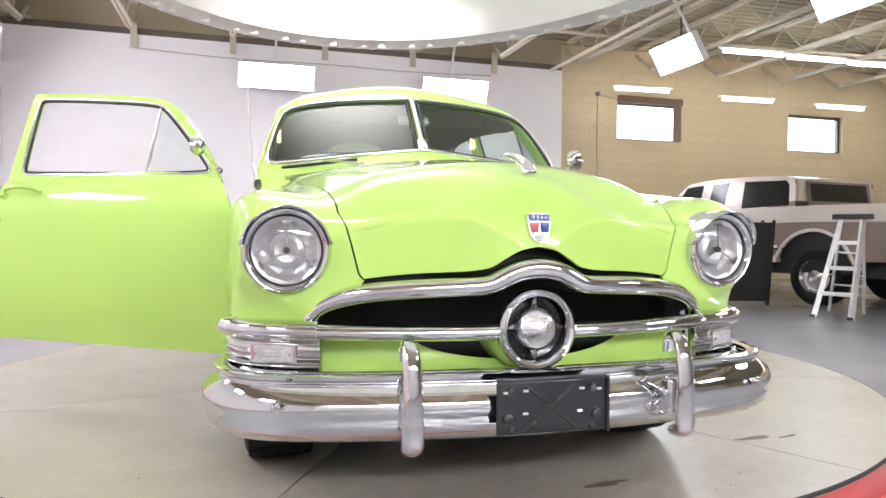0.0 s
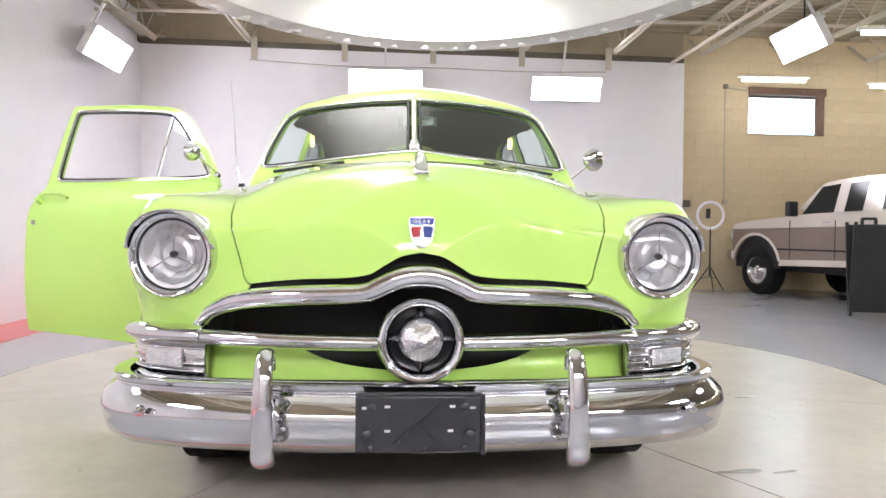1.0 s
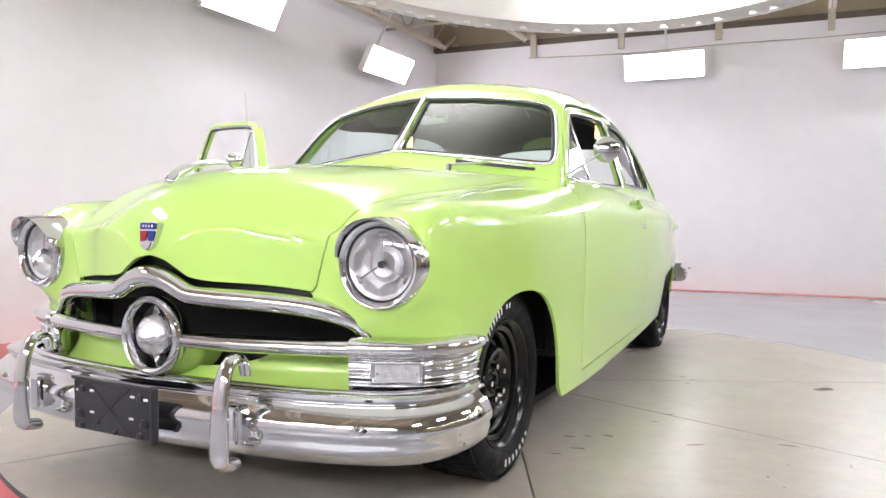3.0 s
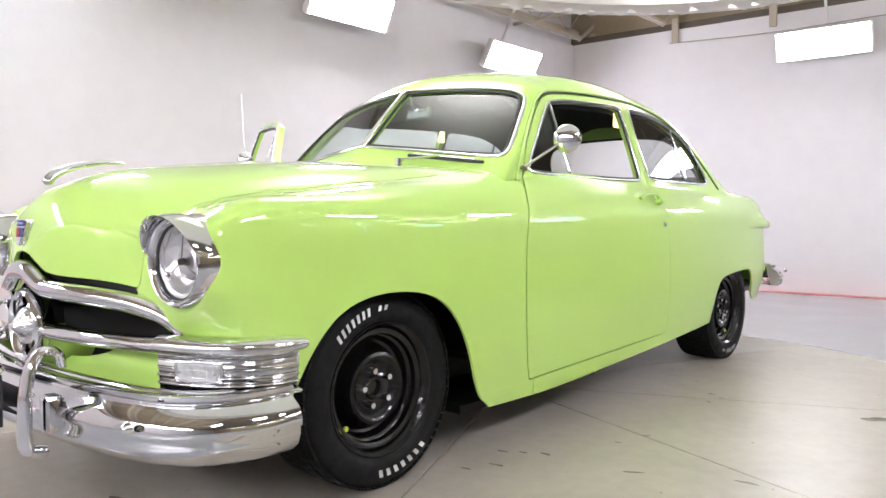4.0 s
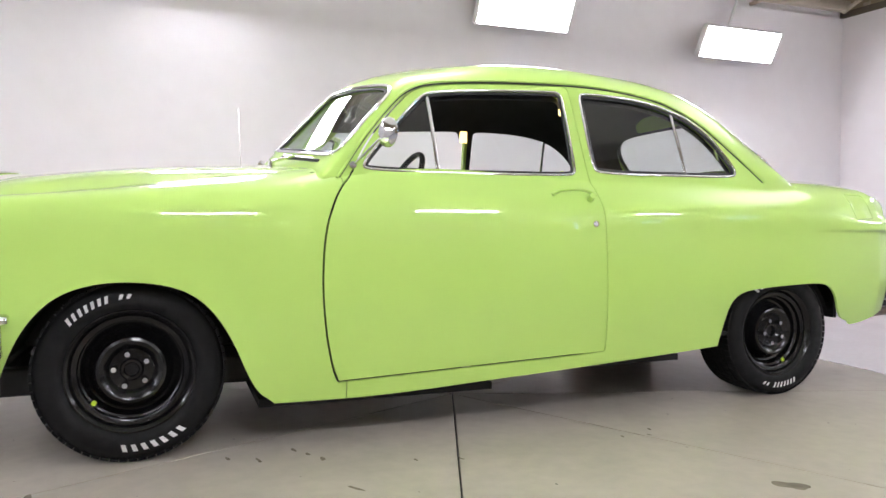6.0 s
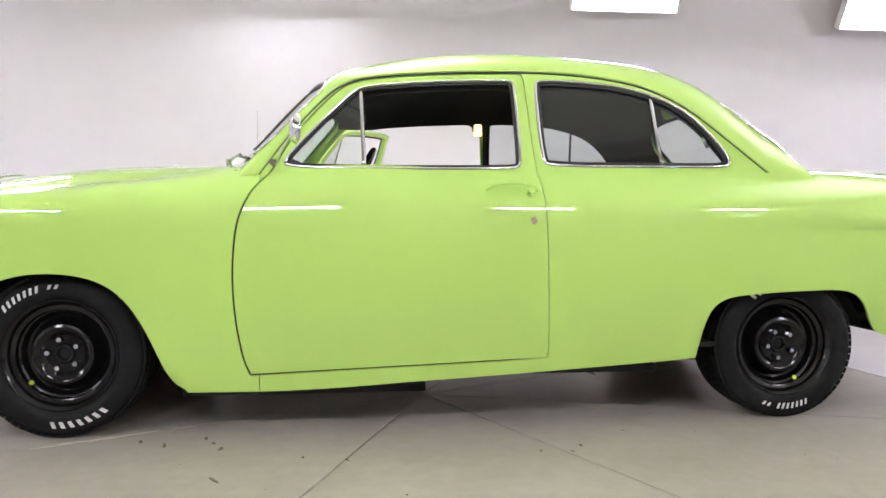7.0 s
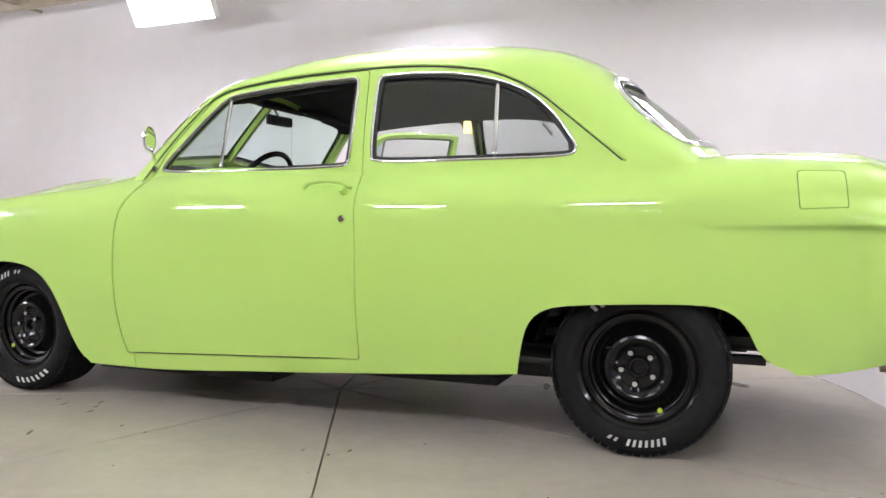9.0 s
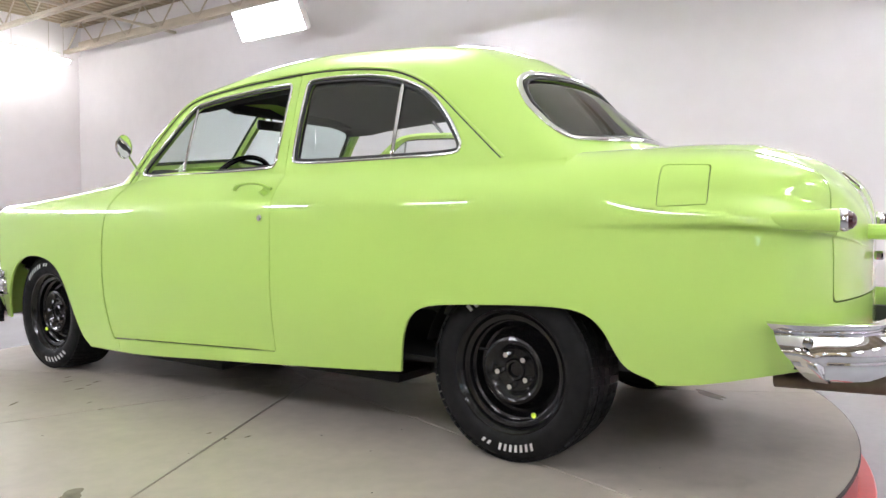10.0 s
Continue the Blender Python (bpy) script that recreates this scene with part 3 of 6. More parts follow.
def blot(at, size, turn, seed, z=0.0022):
    """A thin uneven stain lying on the turntable."""
    rnd = random.Random(seed)
    n, bm = 28, bmesh.new()
    ph = [rnd.uniform(0, 6.28) for _ in range(4)]
    ring = []
    for i in range(n):
        a = 2 * math.pi * i / n
        r = 1 + sum(0.22 / (k + 1) * math.sin((k + 2) * a + ph[k]) for k in range(4))
        x, y = size[0] * r * math.cos(a), size[1] * r * math.sin(a)
        c, s = math.cos(turn), math.sin(turn)
        ring.append(bm.verts.new((at[0] + c * x - s * y, at[1] + s * x + c * y, z)))
    bm.faces.new(ring)
    return bm


STAINS = [(1.10, -1.72, 0.10, 0.016, 0.05), (1.25, -1.73, 0.045, 0.012, 0.2), (0.30, -2.05, 0.08, 0.018, 0.1), (1.62, -0.62, 0.030, 0.012, 0.1), (0.84, -0.90, 0.018, 0.008, 0.2), (0.975, -0.82, 0.024, 0.008, 0.1), (0.905, -0.86, 0.020, 0.006, 0.1), (1.10, -0.517, 0.010, 0.006, 0.3),
          (1.14, -0.362, 0.012, 0.006, 0.3), (1.12, 0.44, 0.010, 0.006, 0.8), (1.105, 0.328, 0.012, 0.006, 0.2), (1.054, 0.489, 0.014, 0.006, 0.1), (0.863, -1.133, 0.018, 0.007, 0.4), (0.917, -1.033, 0.024, 0.007, 0.2), (1.75, 0.52, 0.05, 0.035, 0.6), (1.30, -0.78, 0.035, 0.007, 0.5), (-0.2, 0.9, 0.06, 0.02, 0.3), (-0.35, 0.65, 0.05, 0.014, 0.1), (-0.75, 1.2, 0.09, 0.02, 1.2), (-0.6, 1.75, 0.12, 0.03, 0.9)]
for i, (x, y, a, b, turn) in enumerate(STAINS):
    part("stain", blot((x, y), (a, b), turn, i), STAIN, table, "faint brown stain" if i == 0 else "")
rnd = random.Random(4)
bm = bmesh.new()
for i in range(100):
    a, r = rnd.uniform(0, 2 * math.pi), TT_R * math.sqrt(rnd.uniform(0.12, 0.95))
    p, q = (TT_C[0] + r * math.cos(a), TT_C[1] + r * math.sin(a)), rnd.uniform(0.0015, 0.005)
    bm.faces.new([bm.verts.new((p[0] + q * rnd.uniform(0.6, 1.6) * math.cos(t), p[1] + q * rnd.uniform(0.5, 1.2) * math.sin(t), 0.002)) for t in np.linspace(0, 2 * math.pi, 7, endpoint=False)])
specks = part("speck", bm, EDGE, table, "scattered dark specks")
specks["kind"] = "stuff"

# ---------------------------------------------------------------- things round the hall
board = thing("sandwich_board", "black folding sandwich board standing on the floor", "sign board", at=pose(5.40, 4.02, FLOOR_Z, 0, 0, -18))
for s in (-1, 1):
    lean = Matrix.Rotation(radians(9 * s), 4, "X")
    b = part("leaf", box((0.64, 0.025, 1.02), (0, 0.10 * s * -1, 0.56), lean), BOARD, board, bevel=0.008)
    for e in (-1, 1):
        part("leg", box((0.035, 0.03, 1.10), (0.30 * e, -0.105 * s, 0.55), lean), BOARD, board, bevel=0.004)
    part("handle", box((0.16, 0.03, 0.03), (-0.12, -0.01 * s, 1.13), lean), BOARD, board, bevel=0.006)
    for e in (-0.19, -0.05):
        part("handle_post", box((0.025, 0.03, 0.07), (e, -0.015 * s, 1.09), lean), BOARD, board)

ladder = thing("step_ladder", "silver aluminium folding step ladder standing open", "ladder")
ff, tf, rf = (Vector((5.33, 2.72, FLOOR_Z)), Vector((5.50, 2.37, FLOOR_Z))), (Vector((5.75, 2.79, 0.98)), Vector((5.81, 2.54, 0.96))), (Vector((5.95, 3.17, FLOOR_Z)), Vector((6.12, 2.82, FLOOR_Z)))
for a, b, c in zip(ff, tf, rf):
    part("front_rail", rod(a, b, 0.036, 4), ALUMINIUM, ladder)
    part("rear_rail", rod(c, b, 0.018, 4), ALUMINIUM, ladder)
    part("foot", box((0.06, 0.05, 0.03), a + Vector((0, 0, 0.015))), PLASTIC, ladder)
for t in (0.24, 0.50, 0.76):
    p, q = ff[0].lerp(tf[0], t), ff[1].lerp(tf[1], t)
    d = (q - p)
    part("step", box((0.085, d.length + 0.03, 0.042), (p + q) / 2 + Vector((0.02, 0, 0)), Matrix.Rotation(math.atan2(-d.x, d.y) + math.pi, 4, "Z")), ALUMINIUM, ladder, bevel=0.004)
for t in (0.3, 0.65):
    part("brace", rod(rf[0].lerp(tf[0], t), rf[1].lerp(tf[1], t), 0.010, 6), ALUMINIUM, ladder)
for a, b, c in zip(ff, tf, rf):
    part("spreader", rod(a.lerp(b, 0.42), c.lerp(b, 0.42), 0.008, 6), ALUMINIUM, ladder)
part("cap", box((0.13, 0.40, 0.06), (5.80, 2.68, 1.00), Matrix.Rotation(radians(28), 4, "Z")), PLASTIC, ladder, "black plastic top cap", bevel=0.01)

ring = thing("ring_lamp", "white ring lamp with a phone holder on a black tripod", "ring light")
c = Vector((4.94, 7.62, 1.12))
v, f = sweep([(c.x + 0.215 * math.cos(a), c.y, c.z + 0.215 * math.sin(a)) for a in np.linspace(0, 2 * math.pi, 48, endpoint=False)], oval(0.024, 0.014, 10), True, up=(0, -1, 0))
part("ring_tube", mesh("ring_tube", v, f, RING_GLOW), RING_GLOW, ring, "glowing ring")
part("phone_holder", box((0.07, 0.03, 0.16), c + Vector((-0.04, 0, 0.03))), PLASTIC, ring, bevel=0.008)
part("pole", rod((c.x, c.y, FLOOR_Z + 0.25), (c.x, c.y, c.z - 0.2), 0.014, 8), PLASTIC, ring)
for k in range(3):
    a = 0.4 + 2 * math.pi * k / 3
    part("leg", rod((c.x, c.y, FLOOR_Z + 0.42), (c.x + 0.30 * math.cos(a), c.y + 0.25 * math.sin(a), FLOOR_Z + 0.01), 0.010, 6), PLASTIC, ring)
    part("strut", rod((c.x, c.y, FLOOR_Z + 0.25), (c.x + 0.16 * math.cos(a), c.y + 0.14 * math.sin(a), FLOOR_Z + 0.20), 0.006, 6), PLASTIC, ring)

conduit = thing("wall_conduit", "thin conduit with boxes fixed to the block wall", "conduit")
part("riser", rod(wall_point(5.33, 1.35, 0.02), wall_point(5.33, 3.28, 0.02), 0.011, 8), GREY, conduit)
part("run", rod(wall_point(5.33, 3.28, 0.02), wall_point(5.80, 3.22, 0.02), 0.011, 8), GREY, conduit)
part("junction_box", box((0.07, 0.05, 0.07), wall_point(5.33, 3.29, 0.03)), DARK_STEEL, conduit, bevel=0.005)
part("switch_box", box((0.09, 0.05, 0.08), wall_point(5.35, 1.36, 0.03)), GREY, conduit, bevel=0.005)
for z, h in ((1.32, 0.12), (1.05, 0.16)):
    sw = thing("wall_switch", "small switch box on the block wall", "switch", group="wall switches")
    part("plate", box((0.13, 0.06, h), wall_point(4.66, z, 0.035)), DARK_STEEL if z > 1.2 else GREY, sw, bevel=0.01)
patch = thing("wall_cover", "painted-over square cover plate on the block wall", "cover plate")
part("plate", box((0.34, 0.012, 0.30), wall_point(4.98, 2.32, 0.012), Matrix.Rotation(math.atan(SLOPE), 4, "Z")), BRICK_TAN, patch, bevel=0.004)


# ---------------------------------------------------------------- pickup truck
def make_truck(at):
    """Two-tone pickup; its nose points to +x of its own, its near flank is +y, the ground is z = 0."""
    t = thing("pickup_truck", "two-tone silver and brown pickup truck with an extended cab", "pickup truck", at=at)

    def loft(name, outline, half, mat, rounds=1, tumble=0.0, cuts=()):
        """A side outline (x, z) carried across the truck, with rolled edges; cuts: wheel openings (x, z, radius)."""
        o = chaikin(outline, rounds)
        n, c = len(o), o.mean(0)
        v, f = [], []
        for y, k in ((-half, 0.98), (-half + 0.04, 1.0), (half - 0.04, 1.0), (half, 0.98)):
            for p in o:
                q = c + (p - c) * k
                v.append((q[0], y - tumble * (q[1] - o[:, 1].min()) * (1 if y > 0 else -1), q[1]))
        for i in range(3):
            for j in range(n):
                f.append((i * n + j, i * n + (j + 1) % n, (i + 1) * n + (j + 1) % n, (i + 1) * n + j))
        f += [tuple(range(n))[::-1], tuple(3 * n + j for j in range(n))]
        return part(name, from_lists(v, f), mat, t)

    def arc(x, r, a0, a1, z=0.40, n=12):
        return [(x + r * math.cos(math.radians(a0 + (a1 - a0) * i / n)), z + r * math.sin(math.radians(a0 + (a1 - a0) * i / n))) for i in range(n + 1)]

    lower = [(4.52, 0.60), (4.55, 1.02), (2.9, 1.04), (0.5, 1.07), (-1.50, 1.07), (-1.52, 0.62)] + [(-0.05, 0.58)] + arc(0.52, 0.56, 160, 20) + [(1.12, 0.58), (3.36, 0.52)] + arc(3.94, 0.53, 165, 15) + [(4.5, 0.56)]
    loft("body", lower, 0.97, TRUCK_BROWN, 0)
    loft("upper_band", [(4.55, 1.02), (4.50, 1.10), (4.3, 1.135), (3.22, 1.215), (2.8, 1.24), (0.5, 1.29), (-1.50, 1.29), (-1.52, 1.07), (0.5, 1.072), (2.9, 1.042)], 0.965, TRUCK_SILVER, 0)
    loft("sill_band", [(1.02, 0.54), (1.05, 0.63), (3.42, 0.56), (3.45, 0.47)], 0.985, TRUCK_SILVER, 0)
    loft("cab", [(3.24, 1.20), (2.80, 1.63), (2.66, 1.69), (1.75, 1.735), (1.0, 1.70), (0.86, 1.66), (0.80, 1.26)], 0.93, TRUCK_SILVER, 1, 0.22)
    for s in (-1, 1):
        for o in ([(3.04, 1.215), (2.74, 1.615), (2.42, 1.64), (2.46, 1.205)], [(2.29, 1.20), (2.25, 1.64), (1.95, 1.655), (1.99, 1.20)], [(1.68, 1.27), (1.69, 1.655), (1.02, 1.64), (0.96, 1.58), (0.92, 1.30)]):
            bm = bmesh.new()
            bm.faces.new([bm.verts.new((x, s * (0.936 - 0.22 * (z - 1.20)), z)) for x, z in chaikin([p for p in o for _ in (0, 1)], 2)])
            part("side_glass", bm, TRUCK_GLASS, t, "dark cab window")
        bm = bmesh.new()
        bm.faces.new([bm.verts.new((x, s * (0.933 - 0.22 * (z - 1.20)), z)) for x, z in [(1.76, 1.24), (1.77, 1.70), (0.99, 1.685), (0.87, 1.62), (0.83, 1.27)]])
        part("brown_surround", bm, TRUCK_BROWN, t)
        for x in (2.38, 3.22):
            part("door_seam", box((0.012, 0.006, 0.62), (x, s * 0.969, 0.83)), BLACK, t)
        part("door_mirror", box((0.10, 0.16, 0.22), (3.10, s * 1.05, 1.31)), PLASTIC, t, "black truck mirror", bevel=0.02)
        part("moulding", box((3.3, 0.012, 0.025), (1.95, s * 0.972, 0.72)), BLACK, t)
        part("flank_plaque", box((0.24, 0.008, 0.04), (1.16, s * 0.975, 0.75)), DULL_CHROME, t)
        part("marker_lamp", box((0.06, 0.10, 0.14), (4.50, s * 0.93, 0.93)), PARK_LENS, t, bevel=0.02)
        part("door_handle", box((0.12, 0.02, 0.03), (2.52, s * 0.975, 1.12)), CHROME, t, bevel=0.006)
    for name, mat, y, z0, z1, out in (("back_surround", TRUCK_BROWN, 0.70, 1.31, 1.63, 0.012), ("back_glass", TRUCK_GLASS, 0.62, 1.36, 1.60, 0.020)):
        part(name, from_lists([(0.80 + 0.15 * (z - 1.26) - out, k * y, z) for z in (z0, z1) for k in (-1, 1)], [(0, 1, 3, 2)]), mat, t)
    for x, r in ((0.52, 0.56), (3.94, 0.53)):
        for s in (-1, 1):
            part("arch_lip", revolve([(s * 0.94, r + 0.01), (s * 0.985, r + 0.035), (s * 0.99, r - 0.005), (s * 0.95, r - 0.012)], 24, "y", (x, 0, 0.40), math.radians(15), math.radians(165)), TRUCK_SILVER, t, smooth=True)
            w = part("wheel", revolve([(s * 0.945, 0.0), (s * 0.955, 0.05), (s * 0.93, 0.08), (s * 0.90, 0.14), (s * 0.91, 0.19), (s * 0.945, 0.215)], 32, "y", (x, 0, 0.375)), DULL_CHROME, t, "bright steel truck wheel", smooth=True, angle=40)
            part("tyre", revolve([(s * 0.94, 0.215), (s * 0.955, 0.27), (s * 0.94, 0.345), (s * 0.90, 0.375), (s * 0.72, 0.375), (s * 0.69, 0.20)], 40, "y", (x, 0, 0.375)), RUBBER, w, smooth=True, angle=60)
        part("wheel_well", box((1.0, 1.86, 0.6), (x, 0, 0.72)), BLACK, t)
    part("front_bumper", box((0.16, 1.94, 0.17), (4.56, 0, 0.60)), DULL_CHROME, t, "chrome truck bumper", bevel=0.04)
    part("grille", box((0.05, 1.2, 0.24), (4.54, 0, 0.88)), PLASTIC, t, bevel=0.01)
    part("underbody", box((4.6, 1.3, 0.25), (1.9, 0, 0.50)), STEEL, t)
    return t


near, d = Vector((6.35, 3.25, 0)), (Vector((5.42, 7.15, 0)) - Vector((6.35, 3.25, 0))).normalized()
origin = near - Vector((-d.y, d.x, 0)) * 0.97
make_truck(pose(origin.x, origin.y, FLOOR_Z, 0, 0, math.degrees(math.atan2(d.y, d.x))))
bench = thing("work_bench", "dark shop bench with tools beside the truck", "bench")
part("top", box((0.9, 0.5, 0.05), (7.35, 2.3, 0.55), Matrix.Rotation(radians(15), 4, "Z")), STEEL, bench, bevel=0.006)
for dx in (-0.38, 0.38):
    for dy in (-0.2, 0.2):
        part("leg", box((0.05, 0.05, 0.65), (7.35 + dx, 2.3 + dy, 0.21)), STEEL, bench)
part("shelf", box((0.85, 0.45, 0.04), (7.35, 2.3, 0.08), Matrix.Rotation(radians(15), 4, "Z")), STEEL, bench)
for name, mat, at, size in (("yellow_case", YELLOW, (7.16, 2.24, 0.67), (0.16, 0.20, 0.18)), ("blue_can", BLUE, (6.95, 2.36, 0.64), (0.10, 0.10, 0.13))):
    q = thing(name, "%s on the shop bench" % name.replace("_", " "), name.split("_")[1])
    part("body", box(size, at), mat, q, bevel=0.015)


# ---------------------------------------------------------------- blocks of the tan wall
BLOCK_W, BLOCK_H, JOINT = 0.406, 0.203, 0.010
wall_turn = Matrix.Rotation(math.atan(SLOPE), 4, "Z")


def block_mesh(w, h):
    bm = bmesh.new()
    c = [(-w / 2, -h / 2), (w / 2, -h / 2), (w / 2, h / 2), (-w / 2, h / 2)]
    back = [bm.verts.new((x, 0.004, z)) for x, z in c]
    edge = [bm.verts.new((x, -0.001, z)) for x, z in c]
    face = [bm.verts.new((x - math.copysign(0.004, x), -0.003, z - math.copysign(0.004, z))) for x, z in c]
    for a, b in ((back, edge), (edge, face)):
        for i in range(4):
            bm.faces.new((a[i], a[(i + 1) % 4], b[(i + 1) % 4], b[i]))
    bm.faces.new(face)
    bmesh.ops.recalc_face_normals(bm, faces=bm.faces)
    me = bpy.data.meshes.new("concrete_block")
    bm.to_mesh(me)
    bm.free()
    me.materials.append(BRICK_TAN)
    return me


block_kinds, rest_v, rest_f, placed = {}, [], [], 0
for row in range(21):
    z0 = FLOOR_Z + row * BLOCK_H
    z1 = min(z0 + BLOCK_H - JOINT, DECK_Z)
    x = 4.57 - (BLOCK_W / 2 if row % 2 else 0)
    while x < 14.3:
        pieces = [(max(x, 4.565), x + BLOCK_W - JOINT)]
        for a, b, wz0, wz1 in WINDOWS:
            if z1 > wz0 - 0.01 and z0 < wz1 + 0.01:
                pieces = [q for p0, p1 in pieces for q in ((p0, min(p1, a - 0.01)), (max(p0, b + 0.01), p1)) if q[1] - q[0] > 0.05]
        for p0, p1 in sorted(set(pieces)):
            w, h = round(p1 - p0, 3), round(z1 - z0, 3)
            at = wall_point((p0 + p1) / 2, (z0 + z1) / 2, 0.0)
            key = (w, h)
            if key not in block_kinds:
                block_kinds[key] = block_mesh(w, h)
            if placed < 300 and p1 < 10.8 and z0 > 0.7:
                ob = new("concrete_block", block_kinds[key])
                ob.parent = block_wall
                ob.matrix_basis = Matrix.Translation(at) @ wall_turn
                placed += 1
            else:
                m, n = Matrix.Translation(at) @ wall_turn, len(rest_v)
                rest_v += [tuple(m @ v.co) for v in block_kinds[key].vertices]
                rest_f += [tuple(n + i for i in p.vertices) for p in block_kinds[key].polygons]
        x += BLOCK_W
far = part("far_blocks", mesh("far_blocks", rest_v, rest_f, BRICK_TAN, smooth=False), BRICK_TAN, block_wall)
far["kind"] = "stuff"

from mathutils.bvhtree import BVHTree
# ---------------------------------------------------------------- the lime sedan: its skins
# The nose points to -y, the centre line is x = 0, the tyres stand on z = 0.
half_width = spline([(-2.3, 0.80), (-1.9, 0.832), (-1.6, 0.852), (-1.2, 0.862), (-0.6, 0.866), (0.0, 0.868), (0.5, 0.866), (1.0, 0.850), (1.5, 0.813), (1.75, 0.788), (2.0, 0.757), (2.2, 0.722), (2.45, 0.66)])
sill_height = gentle([(-2.3, 0.31), (-1.85, 0.285), (-1.2, 0.205), (-0.7, 0.2), (0.0, 0.233), (0.65, 0.272), (1.03, 0.296), (1.5, 0.34), (1.95, 0.345), (2.28, 0.402), (2.45, 0.428)])
in_upper = spline([(-2.3, 0.004), (-1.2, 0.004), (0.3, 0.006), (1.0, 0.009), (1.5, 0.012), (1.95, 0.013), (2.45, 0.014)])
in_shoulder = spline([(-2.3, 0.03), (-1.5, 0.026), (-0.6, 0.022), (0.3, 0.022), (1.0, 0.023), (1.5, 0.022), (1.95, 0.024), (2.45, 0.038)])
crest_x = spline([(-2.3, 0.675), (-1.6, 0.705), (-1.1, 0.745), (-0.7, 0.785), (0.3, 0.79), (1.0, 0.760), (1.5, 0.712), (1.95, 0.672), (2.45, 0.62)])
crest_z = spline([(-2.3, 0.915), (-1.9, 0.943), (-1.6, 0.968), (-1.2, 0.994), (-0.7, 1.003), (0.3, 1.0), (1.0, 0.998), (1.95, 1.012), (2.45, 0.99)])
seam_x = spline([(-2.3, 0.53), (-1.9, 0.55), (-1.75, 0.56), (-1.5, 0.60), (-1.1, 0.64), (-0.7, 0.705), (0.3, 0.712), (1.0, 0.69), (1.5, 0.63), (1.95, 0.55), (2.45, 0.52)])
seam_z = spline([(-2.3, 0.895), (-1.9, 0.920), (-1.75, 0.946), (-1.5, 0.984), (-1.1, 1.024), (-0.7, 1.06), (0.3, 1.062), (1.0, 1.06), (1.5, 1.062), (1.95, 1.062), (2.45, 1.02)])
hood_x = spline([(-2.3, 0.45), (-1.9, 0.462), (-1.75, 0.475), (-1.5, 0.515), (-1.1, 0.555), (-0.7, 0.622), (0.3, 0.632), (1.0, 0.61), (1.5, 0.55), (1.95, 0.47), (2.45, 0.44)])
hood_z = spline([(-2.3, 0.945), (-1.9, 0.976), (-1.75, 0.996), (-1.5, 1.023), (-1.1, 1.052), (-0.7, 1.075), (0.3, 1.0665), (1.0, 1.0645), (1.5, 1.069), (1.95, 1.079), (2.45, 1.036)])
mid_z = spline([(-2.3, 0.965), (-1.9, 1.010), (-1.5, 1.062), (-1.1, 1.085), (-0.7, 1.10), (0.3, 1.08), (1.5, 1.085), (1.95, 1.092), (2.45, 1.045)])
crown_z = spline([(-2.3, 1.005), (-2.0, 1.040), (-1.8, 1.064), (-1.5, 1.088), (-1.1, 1.110), (-0.8, 1.125), (0.3, 1.09), (1.5, 1.10), (1.9, 1.10), (2.2, 1.062), (2.45, 1.03)])
NOSE, TAIL, FRONT_CAP, REAR_CAP, CAP_Z = -2.222, 2.445, 0.32, 0.30, 0.70
front_x = gentle([(0, 0), (0.148, 0.10), (0.316, 0.23), (0.474, 0.36), (0.617, 0.50), (0.689, 0.61), (0.754, 0.735), (0.833, 0.88), (0.905, 0.962), (1, 1)])
front_x_lamp = gentle([(0, 0), (0.148, 0.10), (0.316, 0.235), (0.474, 0.37), (0.60, 0.49), (0.66, 0.60), (0.685, 0.78), (0.705, 0.93), (0.73, 0.968), (0.80, 0.988), (1, 1)])
front_z = gentle([(0, 0.12), (0.148, 0.33), (0.316, 0.60), (0.474, 0.80), (0.617, 0.89), (0.754, 0.955), (1, 1)])
front_z_out = gentle([(0, 0.10), (0.316, 0.22), (0.474, 0.32), (0.617, 0.42), (0.70, 0.56), (0.754, 0.72), (0.833, 0.86), (0.905, 0.94), (1, 1)])
rear_x = gentle([(0, 0), (0.2, 0.38), (0.4, 0.70), (0.6, 0.89), (0.8, 0.97), (1, 1)])
rear_z = gentle([(0, 0.25), (0.2, 0.50), (0.34, 0.66), (0.62, 0.87), (1, 1)])


